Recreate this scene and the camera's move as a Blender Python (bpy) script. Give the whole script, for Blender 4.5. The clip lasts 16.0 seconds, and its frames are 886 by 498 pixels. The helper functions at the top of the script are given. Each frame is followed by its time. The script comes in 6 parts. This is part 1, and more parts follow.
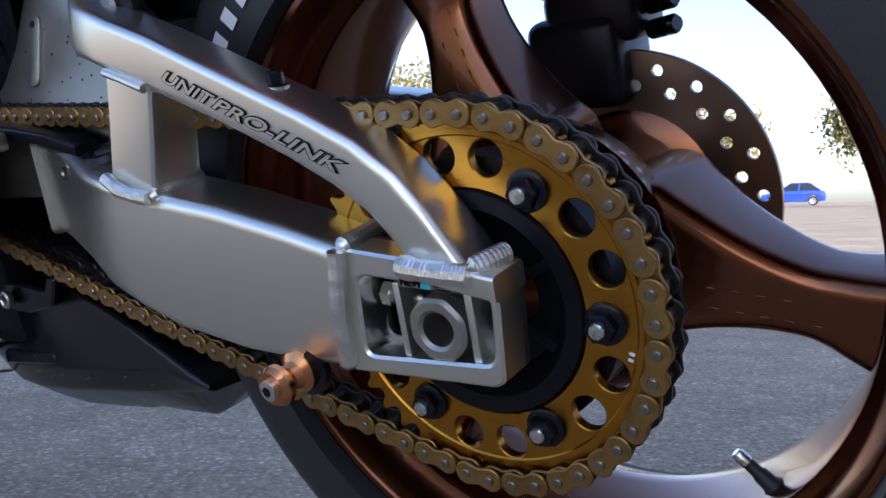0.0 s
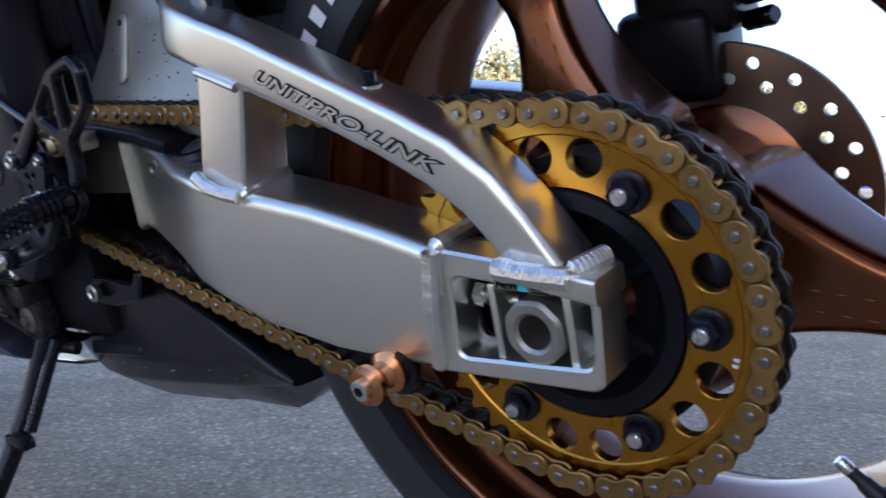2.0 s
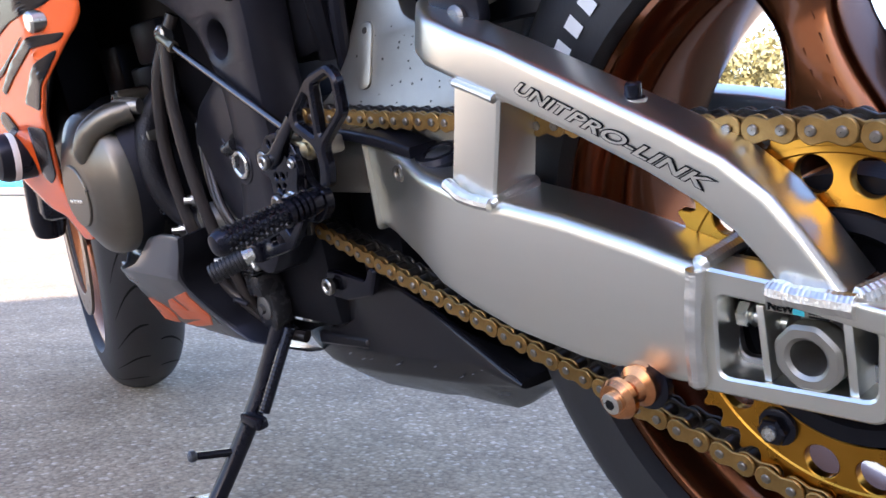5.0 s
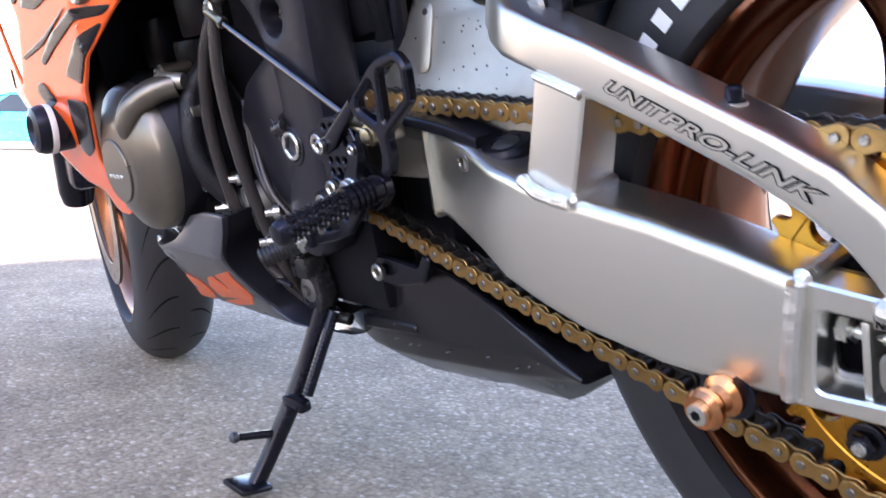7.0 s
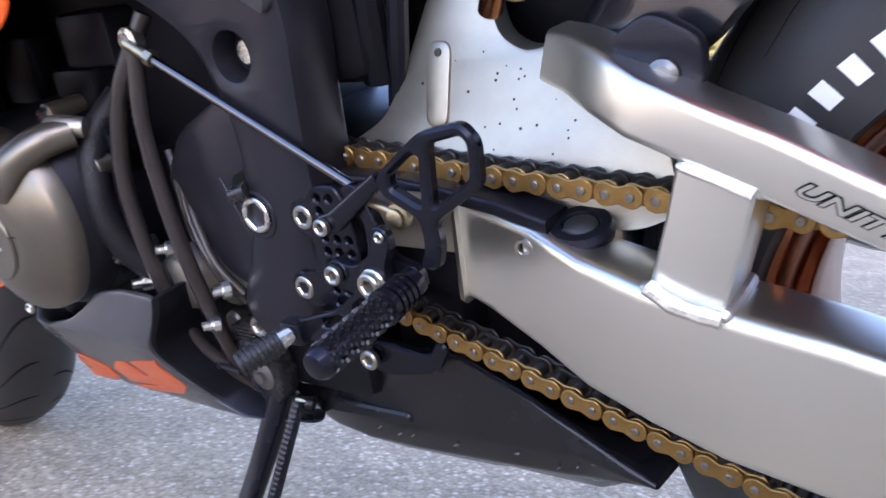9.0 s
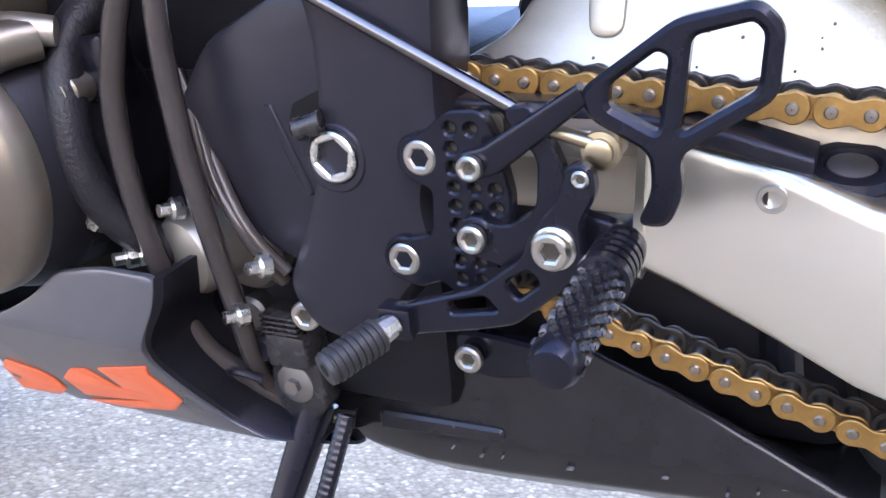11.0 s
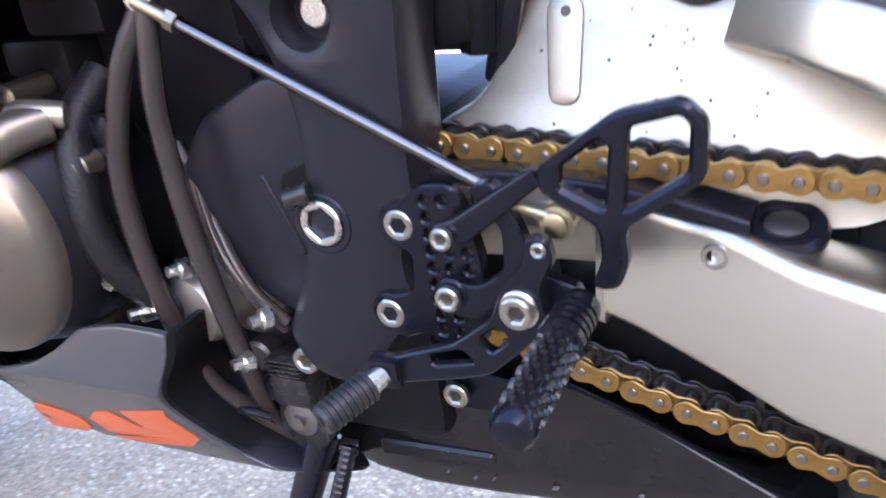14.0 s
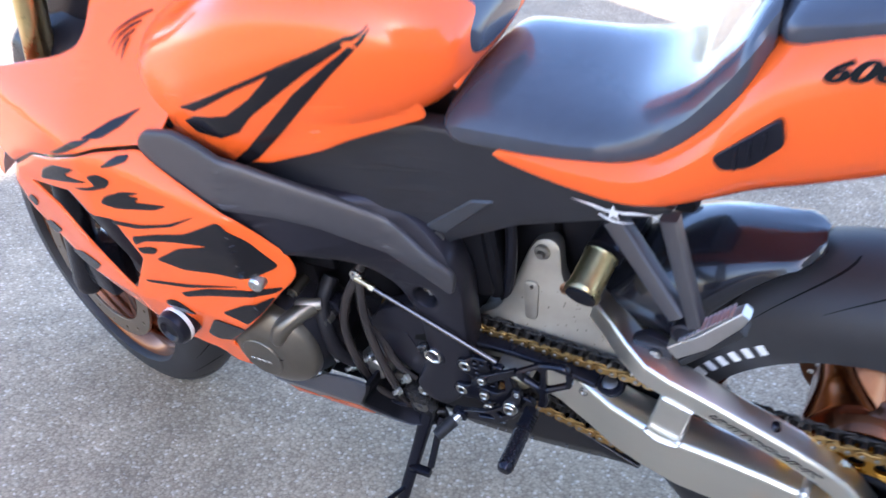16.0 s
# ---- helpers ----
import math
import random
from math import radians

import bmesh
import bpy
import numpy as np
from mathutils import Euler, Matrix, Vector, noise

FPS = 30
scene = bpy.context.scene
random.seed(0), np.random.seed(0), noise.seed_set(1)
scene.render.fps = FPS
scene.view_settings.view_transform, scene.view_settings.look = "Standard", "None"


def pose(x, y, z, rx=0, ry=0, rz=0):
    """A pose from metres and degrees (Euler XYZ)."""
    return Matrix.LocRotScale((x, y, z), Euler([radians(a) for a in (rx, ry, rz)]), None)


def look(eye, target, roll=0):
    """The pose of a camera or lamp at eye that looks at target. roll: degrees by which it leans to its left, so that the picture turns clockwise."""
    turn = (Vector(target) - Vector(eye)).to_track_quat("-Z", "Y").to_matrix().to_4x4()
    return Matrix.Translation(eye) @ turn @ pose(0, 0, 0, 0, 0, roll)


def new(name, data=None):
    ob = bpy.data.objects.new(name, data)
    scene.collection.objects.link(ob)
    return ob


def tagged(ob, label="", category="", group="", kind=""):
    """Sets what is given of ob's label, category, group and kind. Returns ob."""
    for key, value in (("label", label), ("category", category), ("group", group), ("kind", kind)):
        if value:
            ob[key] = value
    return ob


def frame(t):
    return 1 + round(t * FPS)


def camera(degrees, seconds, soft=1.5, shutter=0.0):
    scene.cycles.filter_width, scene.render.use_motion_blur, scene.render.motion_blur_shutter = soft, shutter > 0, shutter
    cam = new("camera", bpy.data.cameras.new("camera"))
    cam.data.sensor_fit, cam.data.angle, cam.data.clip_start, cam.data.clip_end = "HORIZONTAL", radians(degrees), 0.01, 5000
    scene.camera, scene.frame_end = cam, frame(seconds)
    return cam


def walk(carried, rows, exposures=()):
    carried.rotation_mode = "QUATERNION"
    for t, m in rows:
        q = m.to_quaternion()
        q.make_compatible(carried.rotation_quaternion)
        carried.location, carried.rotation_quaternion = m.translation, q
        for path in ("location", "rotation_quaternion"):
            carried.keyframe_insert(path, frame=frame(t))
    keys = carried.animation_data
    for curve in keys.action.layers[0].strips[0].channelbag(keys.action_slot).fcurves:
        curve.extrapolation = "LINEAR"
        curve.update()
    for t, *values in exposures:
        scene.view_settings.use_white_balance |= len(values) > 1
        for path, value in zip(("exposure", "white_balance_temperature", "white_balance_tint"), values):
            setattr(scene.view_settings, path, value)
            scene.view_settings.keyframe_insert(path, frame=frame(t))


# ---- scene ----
cam = camera(52.3, 16.0, shutter=0.5)
LEAN = pose(0, 0, 0.0035, 15.5, 0, 0)
PATH = [
    (0, (0.277, -0.504, 0.48), (-0.885, 1.036, -0.047), -10.1),
    (0.5, (0.278, -0.505, 0.481), (-0.888, 1.03, -0.054), -10.2),
    (1, (0.274, -0.5, 0.478), (-0.897, 1.029, -0.063), -10.4),
    (1.5, (0.268, -0.501, 0.481), (-0.922, 1.011, -0.064), -10.4),
    (2, (0.257, -0.508, 0.489), (-1.006, 0.948, -0.043), -11.0),
    (2.5, (0.249, -0.514, 0.492), (-1.089, 0.878, -0.028), -11.8),
    (3, (0.244, -0.518, 0.495), (-1.149, 0.825, -0.012), -11.8),
    (3.5, (0.236, -0.525, 0.5), (-1.225, 0.743, -0.005), -11.7),
    (4, (0.238, -0.528, 0.502), (-1.262, 0.701, 0.014), -11.7),
    (4.5, (0.23, -0.533, 0.507), (-1.291, 0.675, 0.029), -12.1),
    (6.8, (0.193, -0.56, 0.526), (-1.346, 0.613, 0.022), -10.5),
    (7, (0.18, -0.558, 0.538), (-1.347, 0.607, -0.021), -10.9),
    (7.5, (0.163, -0.569, 0.559), (-1.383, 0.588, 0.036), -9.9),
    (8, (0.124, -0.57, 0.596), (-1.376, 0.644, 0.072), -8.4),
    (8.2, (0.097, -0.574, 0.62), (-1.363, 0.67, 0.052), -9.4),
    (10.3, (-0.275, -0.522, 0.587), (-1.071, 1.124, -0.223), -5.6),
    (10.5, (-0.288, -0.522, 0.571), (-1.109, 1.115, -0.231), -5.9),
    (11, (-0.299, -0.526, 0.552), (-1.155, 1.11, -0.216), -5.5),
    (11.5, (-0.294, -0.528, 0.543), (-1.121, 1.125, -0.222), -5.2),
    (12, (-0.295, -0.526, 0.54), (-1.098, 1.148, -0.203), -5.8),
    (12.5, (-0.293, -0.526, 0.54), (-1.112, 1.151, -0.18), -6.5),
    (13, (-0.29, -0.526, 0.538), (-1.117, 1.15, -0.174), -7.1),
    (13.5, (-0.284, -0.525, 0.547), (-1.137, 1.137, -0.167), -7.6),
    (14, (-0.264, -0.537, 0.607), (-1.151, 1.062, -0.203), -8.6),
    (14.5, (-0.217, -0.564, 0.762), (-1.12, 0.868, -0.302), -9.3),
    (15, (-0.156, -0.603, 0.908), (-1.067, 0.72, -0.284), -11.7),
    (15.2, (-0.126, -0.627, 1.004), (-1.048, 0.605, -0.274), -14.5),
    (15.5, (-0.094, -0.711, 1.147), (-0.998, 0.512, -0.152), -14.6),
    (16, (-0.003, -0.822, 1.353), (-0.901, 0.406, 0.055), -13.2),
]
EXPOSURE = [(0, 1.1, 5600, 21), (0.5, 1.3, 5600, 21), (1.5, 1.4, 5600, 21), (2.5, 1.1, 5700, 22), (3.0, 0.9, 5900, 23), (4.0, 0.85, 6000, 25), (4.5, 1.8, 6000, 24), (7, 2.45, 6050, 26), (8, 2.42, 5950, 26), (11, 3.25, 6100, 26), (12, 3.45, 6100, 26), (12.5, 3.5, 6100, 26), (13, 3.1, 6050, 26), (14.0, 3.1, 6150, 27), (14.5, 2.66, 5950, 24), (15.5, 2.55, 5900, 23), (16, 2.38, 5700, 20)]
walk(cam, [(t, LEAN @ look(eye, target, roll)) for t, eye, target, roll in PATH], EXPOSURE)

# ---- light ----
SUN = Vector((0.72, -0.54, 0.44)).normalized()
world = bpy.data.worlds.new("sky")
scene.world = world
world.use_nodes = True
wn = world.node_tree
sky = wn.nodes.new("ShaderNodeTexSky")
sky.sky_type, sky.sun_disc = "NISHITA", False
sky.sun_elevation = math.asin(SUN.z)
sky.sun_rotation = math.atan2(SUN.x, SUN.y)
sky.altitude, sky.dust_density, sky.air_density = 50, 1.3, 1.0
wn.links.new(sky.outputs["Color"], wn.nodes["Background"].inputs["Color"])
wn.nodes["Background"].inputs["Strength"].default_value = 0.15
lamp = bpy.data.lights.new("sun", "SUN")
lamp.energy, lamp.angle, lamp.color = 3.8, radians(0.5), (1.0, 0.93, 0.82)
sun = new("sun", lamp)
sun.matrix_world = look(SUN * 40, (0, 0, 0))


# ---- materials ----
def mat(name, color, rough=0.5, metal=0.0, second=None, scale=60.0, amount=0.5, bump=0.0, bump_scale=400.0,
        stretch=(1, 1, 1), coat=0.0, spread=0.12, random_tone=0.0, spec=0.5, tint=(1, 1, 1)):
    """A surface whose colour and gloss vary with a coarse and a fine noise, with fine relief."""
    m = bpy.data.materials.new(name)
    m.use_nodes = True
    t = m.node_tree
    b = t.nodes["Principled BSDF"]
    co = t.nodes.new("ShaderNodeTexCoord")
    mp = t.nodes.new("ShaderNodeMapping")
    mp.inputs["Scale"].default_value = stretch
    t.links.new(co.outputs["Object"], mp.inputs["Vector"])

    def noise_node(s, d):
        n = t.nodes.new("ShaderNodeTexNoise")
        n.inputs["Scale"].default_value, n.inputs["Detail"].default_value = s, d
        t.links.new(mp.outputs["Vector"], n.inputs["Vector"])
        return n
    coarse, fine = noise_node(scale * 0.2, 4), noise_node(scale, 6)
    mixf = t.nodes.new("ShaderNodeMath")
    mixf.operation = "MULTIPLY_ADD"
    t.links.new(coarse.outputs["Fac"], mixf.inputs[0])
    mixf.inputs[1].default_value = 0.6
    half = t.nodes.new("ShaderNodeMath")
    half.operation = "MULTIPLY"
    half.inputs[1].default_value = 0.4
    t.links.new(fine.outputs["Fac"], half.inputs[0])
    t.links.new(half.outputs[0], mixf.inputs[2])
    ramp = t.nodes.new("ShaderNodeValToRGB")
    lo, hi = 0.5 - 0.5 * (1.05 - amount), 0.5 + 0.5 * (1.05 - amount)
    ramp.color_ramp.elements[0].position, ramp.color_ramp.elements[1].position = max(0, lo), min(1, hi)
    ramp.color_ramp.elements[0].color = (*color, 1)
    ramp.color_ramp.elements[1].color = (*(second or tuple(min(1, c * 1.25) for c in color)), 1)
    t.links.new(mixf.outputs[0], ramp.inputs["Fac"])
    out = ramp.outputs["Color"]
    if random_tone:
        info = t.nodes.new("ShaderNodeObjectInfo")
        hsv = t.nodes.new("ShaderNodeHueSaturation")
        mr = t.nodes.new("ShaderNodeMapRange")
        mr.inputs["To Min"].default_value, mr.inputs["To Max"].default_value = 1 - random_tone, 1 + random_tone
        t.links.new(info.outputs["Random"], mr.inputs["Value"])
        t.links.new(mr.outputs["Result"], hsv.inputs["Value"])
        t.links.new(out, hsv.inputs["Color"])
        out = hsv.outputs["Color"]
    t.links.new(out, b.inputs["Base Color"])
    rr = t.nodes.new("ShaderNodeMapRange")
    rr.inputs["To Min"].default_value, rr.inputs["To Max"].default_value = max(0.02, rough - spread), min(1, rough + spread)
    t.links.new(mixf.outputs[0], rr.inputs["Value"])
    t.links.new(rr.outputs["Result"], b.inputs["Roughness"])
    b.inputs["Metallic"].default_value = metal
    b.inputs["Specular IOR Level"].default_value = spec
    b.inputs["Specular Tint"].default_value = (*tint, 1)
    b.inputs["Coat Weight"].default_value = coat
    b.inputs["Coat Roughness"].default_value = 0.04
    if bump:
        bn = noise_node(bump_scale, 3)
        bp = t.nodes.new("ShaderNodeBump")
        bp.inputs["Strength"].default_value, bp.inputs["Distance"].default_value = bump, 0.001
        t.links.new(bn.outputs["Fac"], bp.inputs["Height"])
        t.links.new(bp.outputs["Normal"], b.inputs["Normal"])
    return m


ALU = mat("brushed_aluminium", (0.83, 0.815, 0.735), 0.31, 1.0, (0.88, 0.868, 0.79), 60, 0.25, 0.025, 420, (0.25, 1, 2.5), spread=0.025)
WORN = mat("worn_dark_steel", (0.013, 0.0125, 0.0135), 0.26, 0.3, (0.035, 0.033, 0.034), 120, 0.7, 0.2, 300)
SATIN = mat("satin_dark_grey_plastic", (0.015, 0.015, 0.018), 0.40, 0.0, (0.024, 0.024, 0.028), 40, 0.4, 0.2, 900)
BOLT = mat("dull_bolt_steel", (0.40, 0.38, 0.34), 0.32, 1.0, (0.52, 0.50, 0.45), 300, 0.5)
ALU_RAW = mat("cast_aluminium", (0.33, 0.31, 0.265), 0.42, 0.9, (0.44, 0.415, 0.36), 70, 0.55, 0.15, 500)
WELD = mat("weld_metal", (0.76, 0.74, 0.69), 0.36, 1.0, (0.86, 0.84, 0.79), 200, 0.5, 0.3, 600)
GOLD = mat("gold_anodised", (0.46, 0.205, 0.020), 0.28, 1.0, (0.56, 0.27, 0.035), 90, 0.5, 0.05, 600, spread=0.05)
CHAIN = mat("gold_plated_steel", (0.25, 0.138, 0.042), 0.40, 0.9, (0.43, 0.262, 0.088), 300, 0.65, 0.1, 900, random_tone=0.16)
PIN = mat("pin_steel", (0.26, 0.235, 0.20), 0.35, 1.0, scale=400)
DARKSTEEL = mat("plain_dark_steel", (0.025, 0.022, 0.02), 0.32, 0.6, (0.07, 0.06, 0.05), 250, 0.6)
BRONZE = mat("bronze_wheel_paint", (0.165, 0.056, 0.022), 0.23, 1.0, (0.22, 0.080, 0.033), 160, 0.5, 0.04, 900, coat=0.35, spread=0.05)
COPPER = mat("copper_anodised", (0.62, 0.25, 0.10), 0.22, 1.0, (0.72, 0.32, 0.14), 120, 0.4)
BLACK = mat("black_anodised", (0.004, 0.004, 0.006), 0.20, 0.0, (0.009, 0.009, 0.013), 160, 0.5, 0.04, 900, spec=0.34, tint=(0.78, 0.80, 1.0))
CASE = mat("dark_bronze_casing", (0.022, 0.020, 0.019), 0.36, 0.5, (0.036, 0.033, 0.031), 80, 0.5, 0.1, 500)
FRAME = mat("dark_grey_frame_paint", (0.010, 0.0095, 0.0125), 0.32, 0.0, (0.018, 0.017, 0.021), 60, 0.5, 0.1, 900, spec=0.3, tint=(0.78, 0.80, 1.0))
SPAR = mat("hanger_and_skylit_spar_grey", (0.044, 0.042, 0.046), 0.34, 0.2, (0.058, 0.056, 0.060), 60, 0.5, 0.1, 900)
PLASTIC = mat("black_plastic", (0.006, 0.006, 0.009), 0.30, 0.0, (0.012, 0.012, 0.016), 60, 0.5, 0.15, 800, spec=0.32, tint=(0.78, 0.80, 1.0))
GLOSS = mat("glossy_black_plastic", (0.008, 0.009, 0.014), 0.22, 0.0, (0.014, 0.015, 0.02), 30, 0.5, 0.02, 500, coat=0.6)
SCRAPE = mat("scraped_grey_plastic", (0.14, 0.13, 0.12), 0.6, 0.0, scale=300)
ENGINE = mat("engine_black", (0.004, 0.004, 0.005), 0.42, 0.0, (0.010, 0.0095, 0.011), 40, 0.5, 0.2, 300, spec=0.22, tint=(0.78, 0.80, 1.0))
COVER = mat("bronze_grey_engine_paint", (0.155, 0.138, 0.112), 0.32, 0.8, (0.205, 0.185, 0.152), 80, 0.5, 0.06, 700)
RUBBER = mat("tyre_rubber", (0.017, 0.0165, 0.018), 0.5, 0.0, (0.030, 0.029, 0.030), 50, 0.5, 0.2, 500, spec=0.4)
HOSE = mat("hose_rubber", (0.023, 0.019, 0.018), 0.22, 0.0, (0.042, 0.035, 0.032), 60, 0.5, 0.1, 400, spec=0.4)
HOSEBLACK = mat("textured_hose_rubber", (0.006, 0.006, 0.008), 0.45, 0.0, (0.013, 0.012, 0.015), 200, 0.6, 0.8, 380, spec=0.3)
RODSTEEL = mat("polished_rod_steel", (0.13, 0.127, 0.13), 0.2, 1.0, (0.18, 0.175, 0.18), 300, 0.4)
RODBRASS = mat("dull_brass", (0.33, 0.285, 0.19), 0.34, 1.0, (0.43, 0.385, 0.27), 200, 0.5)
STEEL = mat("zinc_steel", (0.66, 0.65, 0.6), 0.28, 1.0, (0.78, 0.77, 0.72), 200, 0.5)
# Darker steel: dull bolt heads, and shade coloured into recesses.
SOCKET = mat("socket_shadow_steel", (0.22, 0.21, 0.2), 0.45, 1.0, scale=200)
SOCKETDARK = mat("shaded_socket_steel", (0.10, 0.095, 0.085), 0.4, 1.0, scale=200)
BRASS = mat("yellow_zinc", (0.60, 0.48, 0.22), 0.3, 1.0, (0.72, 0.60, 0.32), 200, 0.5)
DISC = mat("brake_disc_steel", (0.30, 0.24, 0.18), 0.32, 1.0, (0.36, 0.29, 0.22), 220, 0.2, spread=0.02)
ORANGE = mat("orange_paint", (0.87, 0.112, 0.012), 0.18, 0.0, (0.92, 0.135, 0.018), 12, 0.3, 0.0, coat=0.45, spread=0.04, spec=0.4)
DECAL = mat("black_flame_decal", (0.006, 0.0055, 0.007), 0.2, 0.0, (0.011, 0.010, 0.012), 200, 0.5, coat=0.15, spread=0.04, spec=0.25)
GREYPAN = mat("dark_grey_pan_paint", (0.048, 0.052, 0.062), 0.3, 0.3, (0.085, 0.083, 0.09), 30, 0.5, 0.02, 400, coat=0.4)
PANBLACK = mat("scuffed_black_pan", (0.006, 0.006, 0.008), 0.24, 0.0, (0.019, 0.017, 0.018), 45, 0.6, 0.05, 300, spec=0.4)
SCUFF = mat("orange_pan_stripe", (0.55, 0.095, 0.025), 0.35, 0.0, (0.66, 0.14, 0.05), 120, 0.6)
VINYL = mat("seat_vinyl", (0.040, 0.046, 0.060), 0.24, 0.0, (0.054, 0.060, 0.076), 60, 0.5, 0.10, 900, coat=0.7, spread=0.05)
WHITE = mat("white_print", (0.78, 0.78, 0.76), 0.5, 0.0, (0.7, 0.7, 0.68), 200, 0.5)
INK = mat("black_print", (0.006, 0.006, 0.006), 0.6, 0.0, scale=200, spec=0.1)
CYAN = mat("cyan_print", (0.05, 0.5, 0.6), 0.4, 0.0, scale=200)
GREYMETAL = mat("silver_grey_paint", (0.060, 0.062, 0.068), 0.35, 0.5, (0.090, 0.092, 0.10), 60, 0.5)
RIMSILVER = mat("machined_rim", (0.52, 0.51, 0.50), 0.42, 1.0, scale=90)
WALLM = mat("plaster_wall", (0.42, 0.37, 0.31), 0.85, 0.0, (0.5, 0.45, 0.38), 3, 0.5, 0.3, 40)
BARK = mat("bark", (0.16, 0.11, 0.07), 0.9, 0.0, scale=12, bump=0.6, bump_scale=30)
LEAF = mat("leaves", (0.16, 0.14, 0.04), 0.6, 0.0, (0.24, 0.22, 0.09), 8, 0.6)
CARBLUE = mat("light_blue_car_paint", (0.04, 0.36, 0.52), 0.25, 0.1, scale=6, coat=0.8)
DEEPBLUE = mat("deep_blue_car_paint", (0.02, 0.06, 0.42), 0.25, 0.1, scale=6, coat=0.8)
GLASS = mat("dark_glass", (0.02, 0.025, 0.03), 0.08, 0.0, scale=6)


def asphalt():
    m = bpy.data.materials.new("worn_asphalt")
    m.use_nodes = True
    t = m.node_tree
    b = t.nodes["Principled BSDF"]
    co = t.nodes.new("ShaderNodeTexCoord")
    def vor(s):
        v = t.nodes.new("ShaderNodeTexVoronoi")
        v.inputs["Scale"].default_value = s
        t.links.new(co.outputs["Object"], v.inputs["Vector"])
        return v
    def noi(s, d=5):
        v = t.nodes.new("ShaderNodeTexNoise")
        v.inputs["Scale"].default_value, v.inputs["Detail"].default_value = s, d
        t.links.new(co.outputs["Object"], v.inputs["Vector"])
        return v
    stones, small = vor(165), vor(420)
    ramp = t.nodes.new("ShaderNodeValToRGB")
    e = ramp.color_ramp
    e.elements[0].position, e.elements[0].color = 0.0, (0.30, 0.224, 0.143, 1)
    e.elements[1].position, e.elements[1].color = 1.0, (0.66, 0.55, 0.41, 1)
    for p, c in ((0.25, (0.375, 0.285, 0.181, 1)), (0.7, (0.43, 0.332, 0.214, 1)), (0.88, (0.475, 0.372, 0.245, 1)), (0.95, (0.57, 0.465, 0.33, 1))):
        e.elements.new(p).color = c
    sep = t.nodes.new("ShaderNodeSeparateColor")
    t.links.new(stones.outputs["Color"], sep.inputs["Color"])
    t.links.new(sep.outputs["Red"], ramp.inputs["Fac"])
    gap = t.nodes.new("ShaderNodeMapRange")
    gap.inputs["From Min"].default_value, gap.inputs["From Max"].default_value = 0.35, 0.75
    gap.inputs["To Min"].default_value, gap.inputs["To Max"].default_value = 1.0, 0.72
    t.links.new(stones.outputs["Distance"], gap.inputs["Value"])
    big, mid = noi(1.3), noi(9)
    tone = t.nodes.new("ShaderNodeMapRange")
    tone.inputs["From Min"].default_value, tone.inputs["From Max"].default_value = 0.3, 0.7
    tone.inputs["To Min"].default_value, tone.inputs["To Max"].default_value = 0.8, 1.2
    t.links.new(big.outputs["Fac"], tone.inputs["Value"])
    tone2 = t.nodes.new("ShaderNodeMapRange")
    tone2.inputs["From Min"].default_value, tone2.inputs["From Max"].default_value = 0.3, 0.7
    tone2.inputs["To Min"].default_value, tone2.inputs["To Max"].default_value = 0.85, 1.15
    t.links.new(mid.outputs["Fac"], tone2.inputs["Value"])
    mul = [t.nodes.new("ShaderNodeMath") for _ in range(2)]
    for k in mul:
        k.operation = "MULTIPLY"
    t.links.new(gap.outputs["Result"], mul[0].inputs[0])
    t.links.new(tone.outputs["Result"], mul[0].inputs[1])
    t.links.new(mul[0].outputs[0], mul[1].inputs[0])
    t.links.new(tone2.outputs["Result"], mul[1].inputs[1])
    hsv = t.nodes.new("ShaderNodeHueSaturation")
    t.links.new(ramp.outputs["Color"], hsv.inputs["Color"])
    t.links.new(mul[1].outputs[0], hsv.inputs["Value"])
    t.links.new(hsv.outputs["Color"], b.inputs["Base Color"])
    b.inputs["Roughness"].default_value = 0.85
    bp = t.nodes.new("ShaderNodeBump")
    bp.inputs["Strength"].default_value, bp.inputs["Distance"].default_value = 0.6, 0.002
    bp.invert = True
    add = t.nodes.new("ShaderNodeMath")
    add.operation = "MULTIPLY_ADD"
    add.inputs[1].default_value = 0.4
    t.links.new(small.outputs["Distance"], add.inputs[0])
    t.links.new(stones.outputs["Distance"], add.inputs[2])
    t.links.new(add.outputs[0], bp.inputs["Height"])
    t.links.new(bp.outputs["Normal"], b.inputs["Normal"])
    return m


ASPHALT = asphalt()


# ---- mesh helpers ----
def part(name, made, material, parent, label="", smooth=32):
    """Links a bmesh or a mesh as one object under a thing or a part."""
    if isinstance(made, bmesh.types.BMesh):
        me = bpy.data.meshes.new(name)
        bmesh.ops.recalc_face_normals(made, faces=made.faces)
        made.to_mesh(me)
        made.free()
    else:
        me = made
    if smooth:
        me.shade_smooth()
        me.set_sharp_from_angle(angle=radians(smooth))
    if not me.materials:
        me.materials.append(material)
    ob = new(name, me)
    # no deeper than thing > part > sub-part
    while parent and parent.parent and parent.parent.parent:
        parent = parent.parent
    ob.parent = parent
    if label:
        ob["label"] = label
    return ob


def circle(cx, cz, r, n=24, start=0.0):
    return [(cx + r * math.cos(start + 2 * math.pi * i / n), cz + r * math.sin(start + 2 * math.pi * i / n)) for i in range(n)]


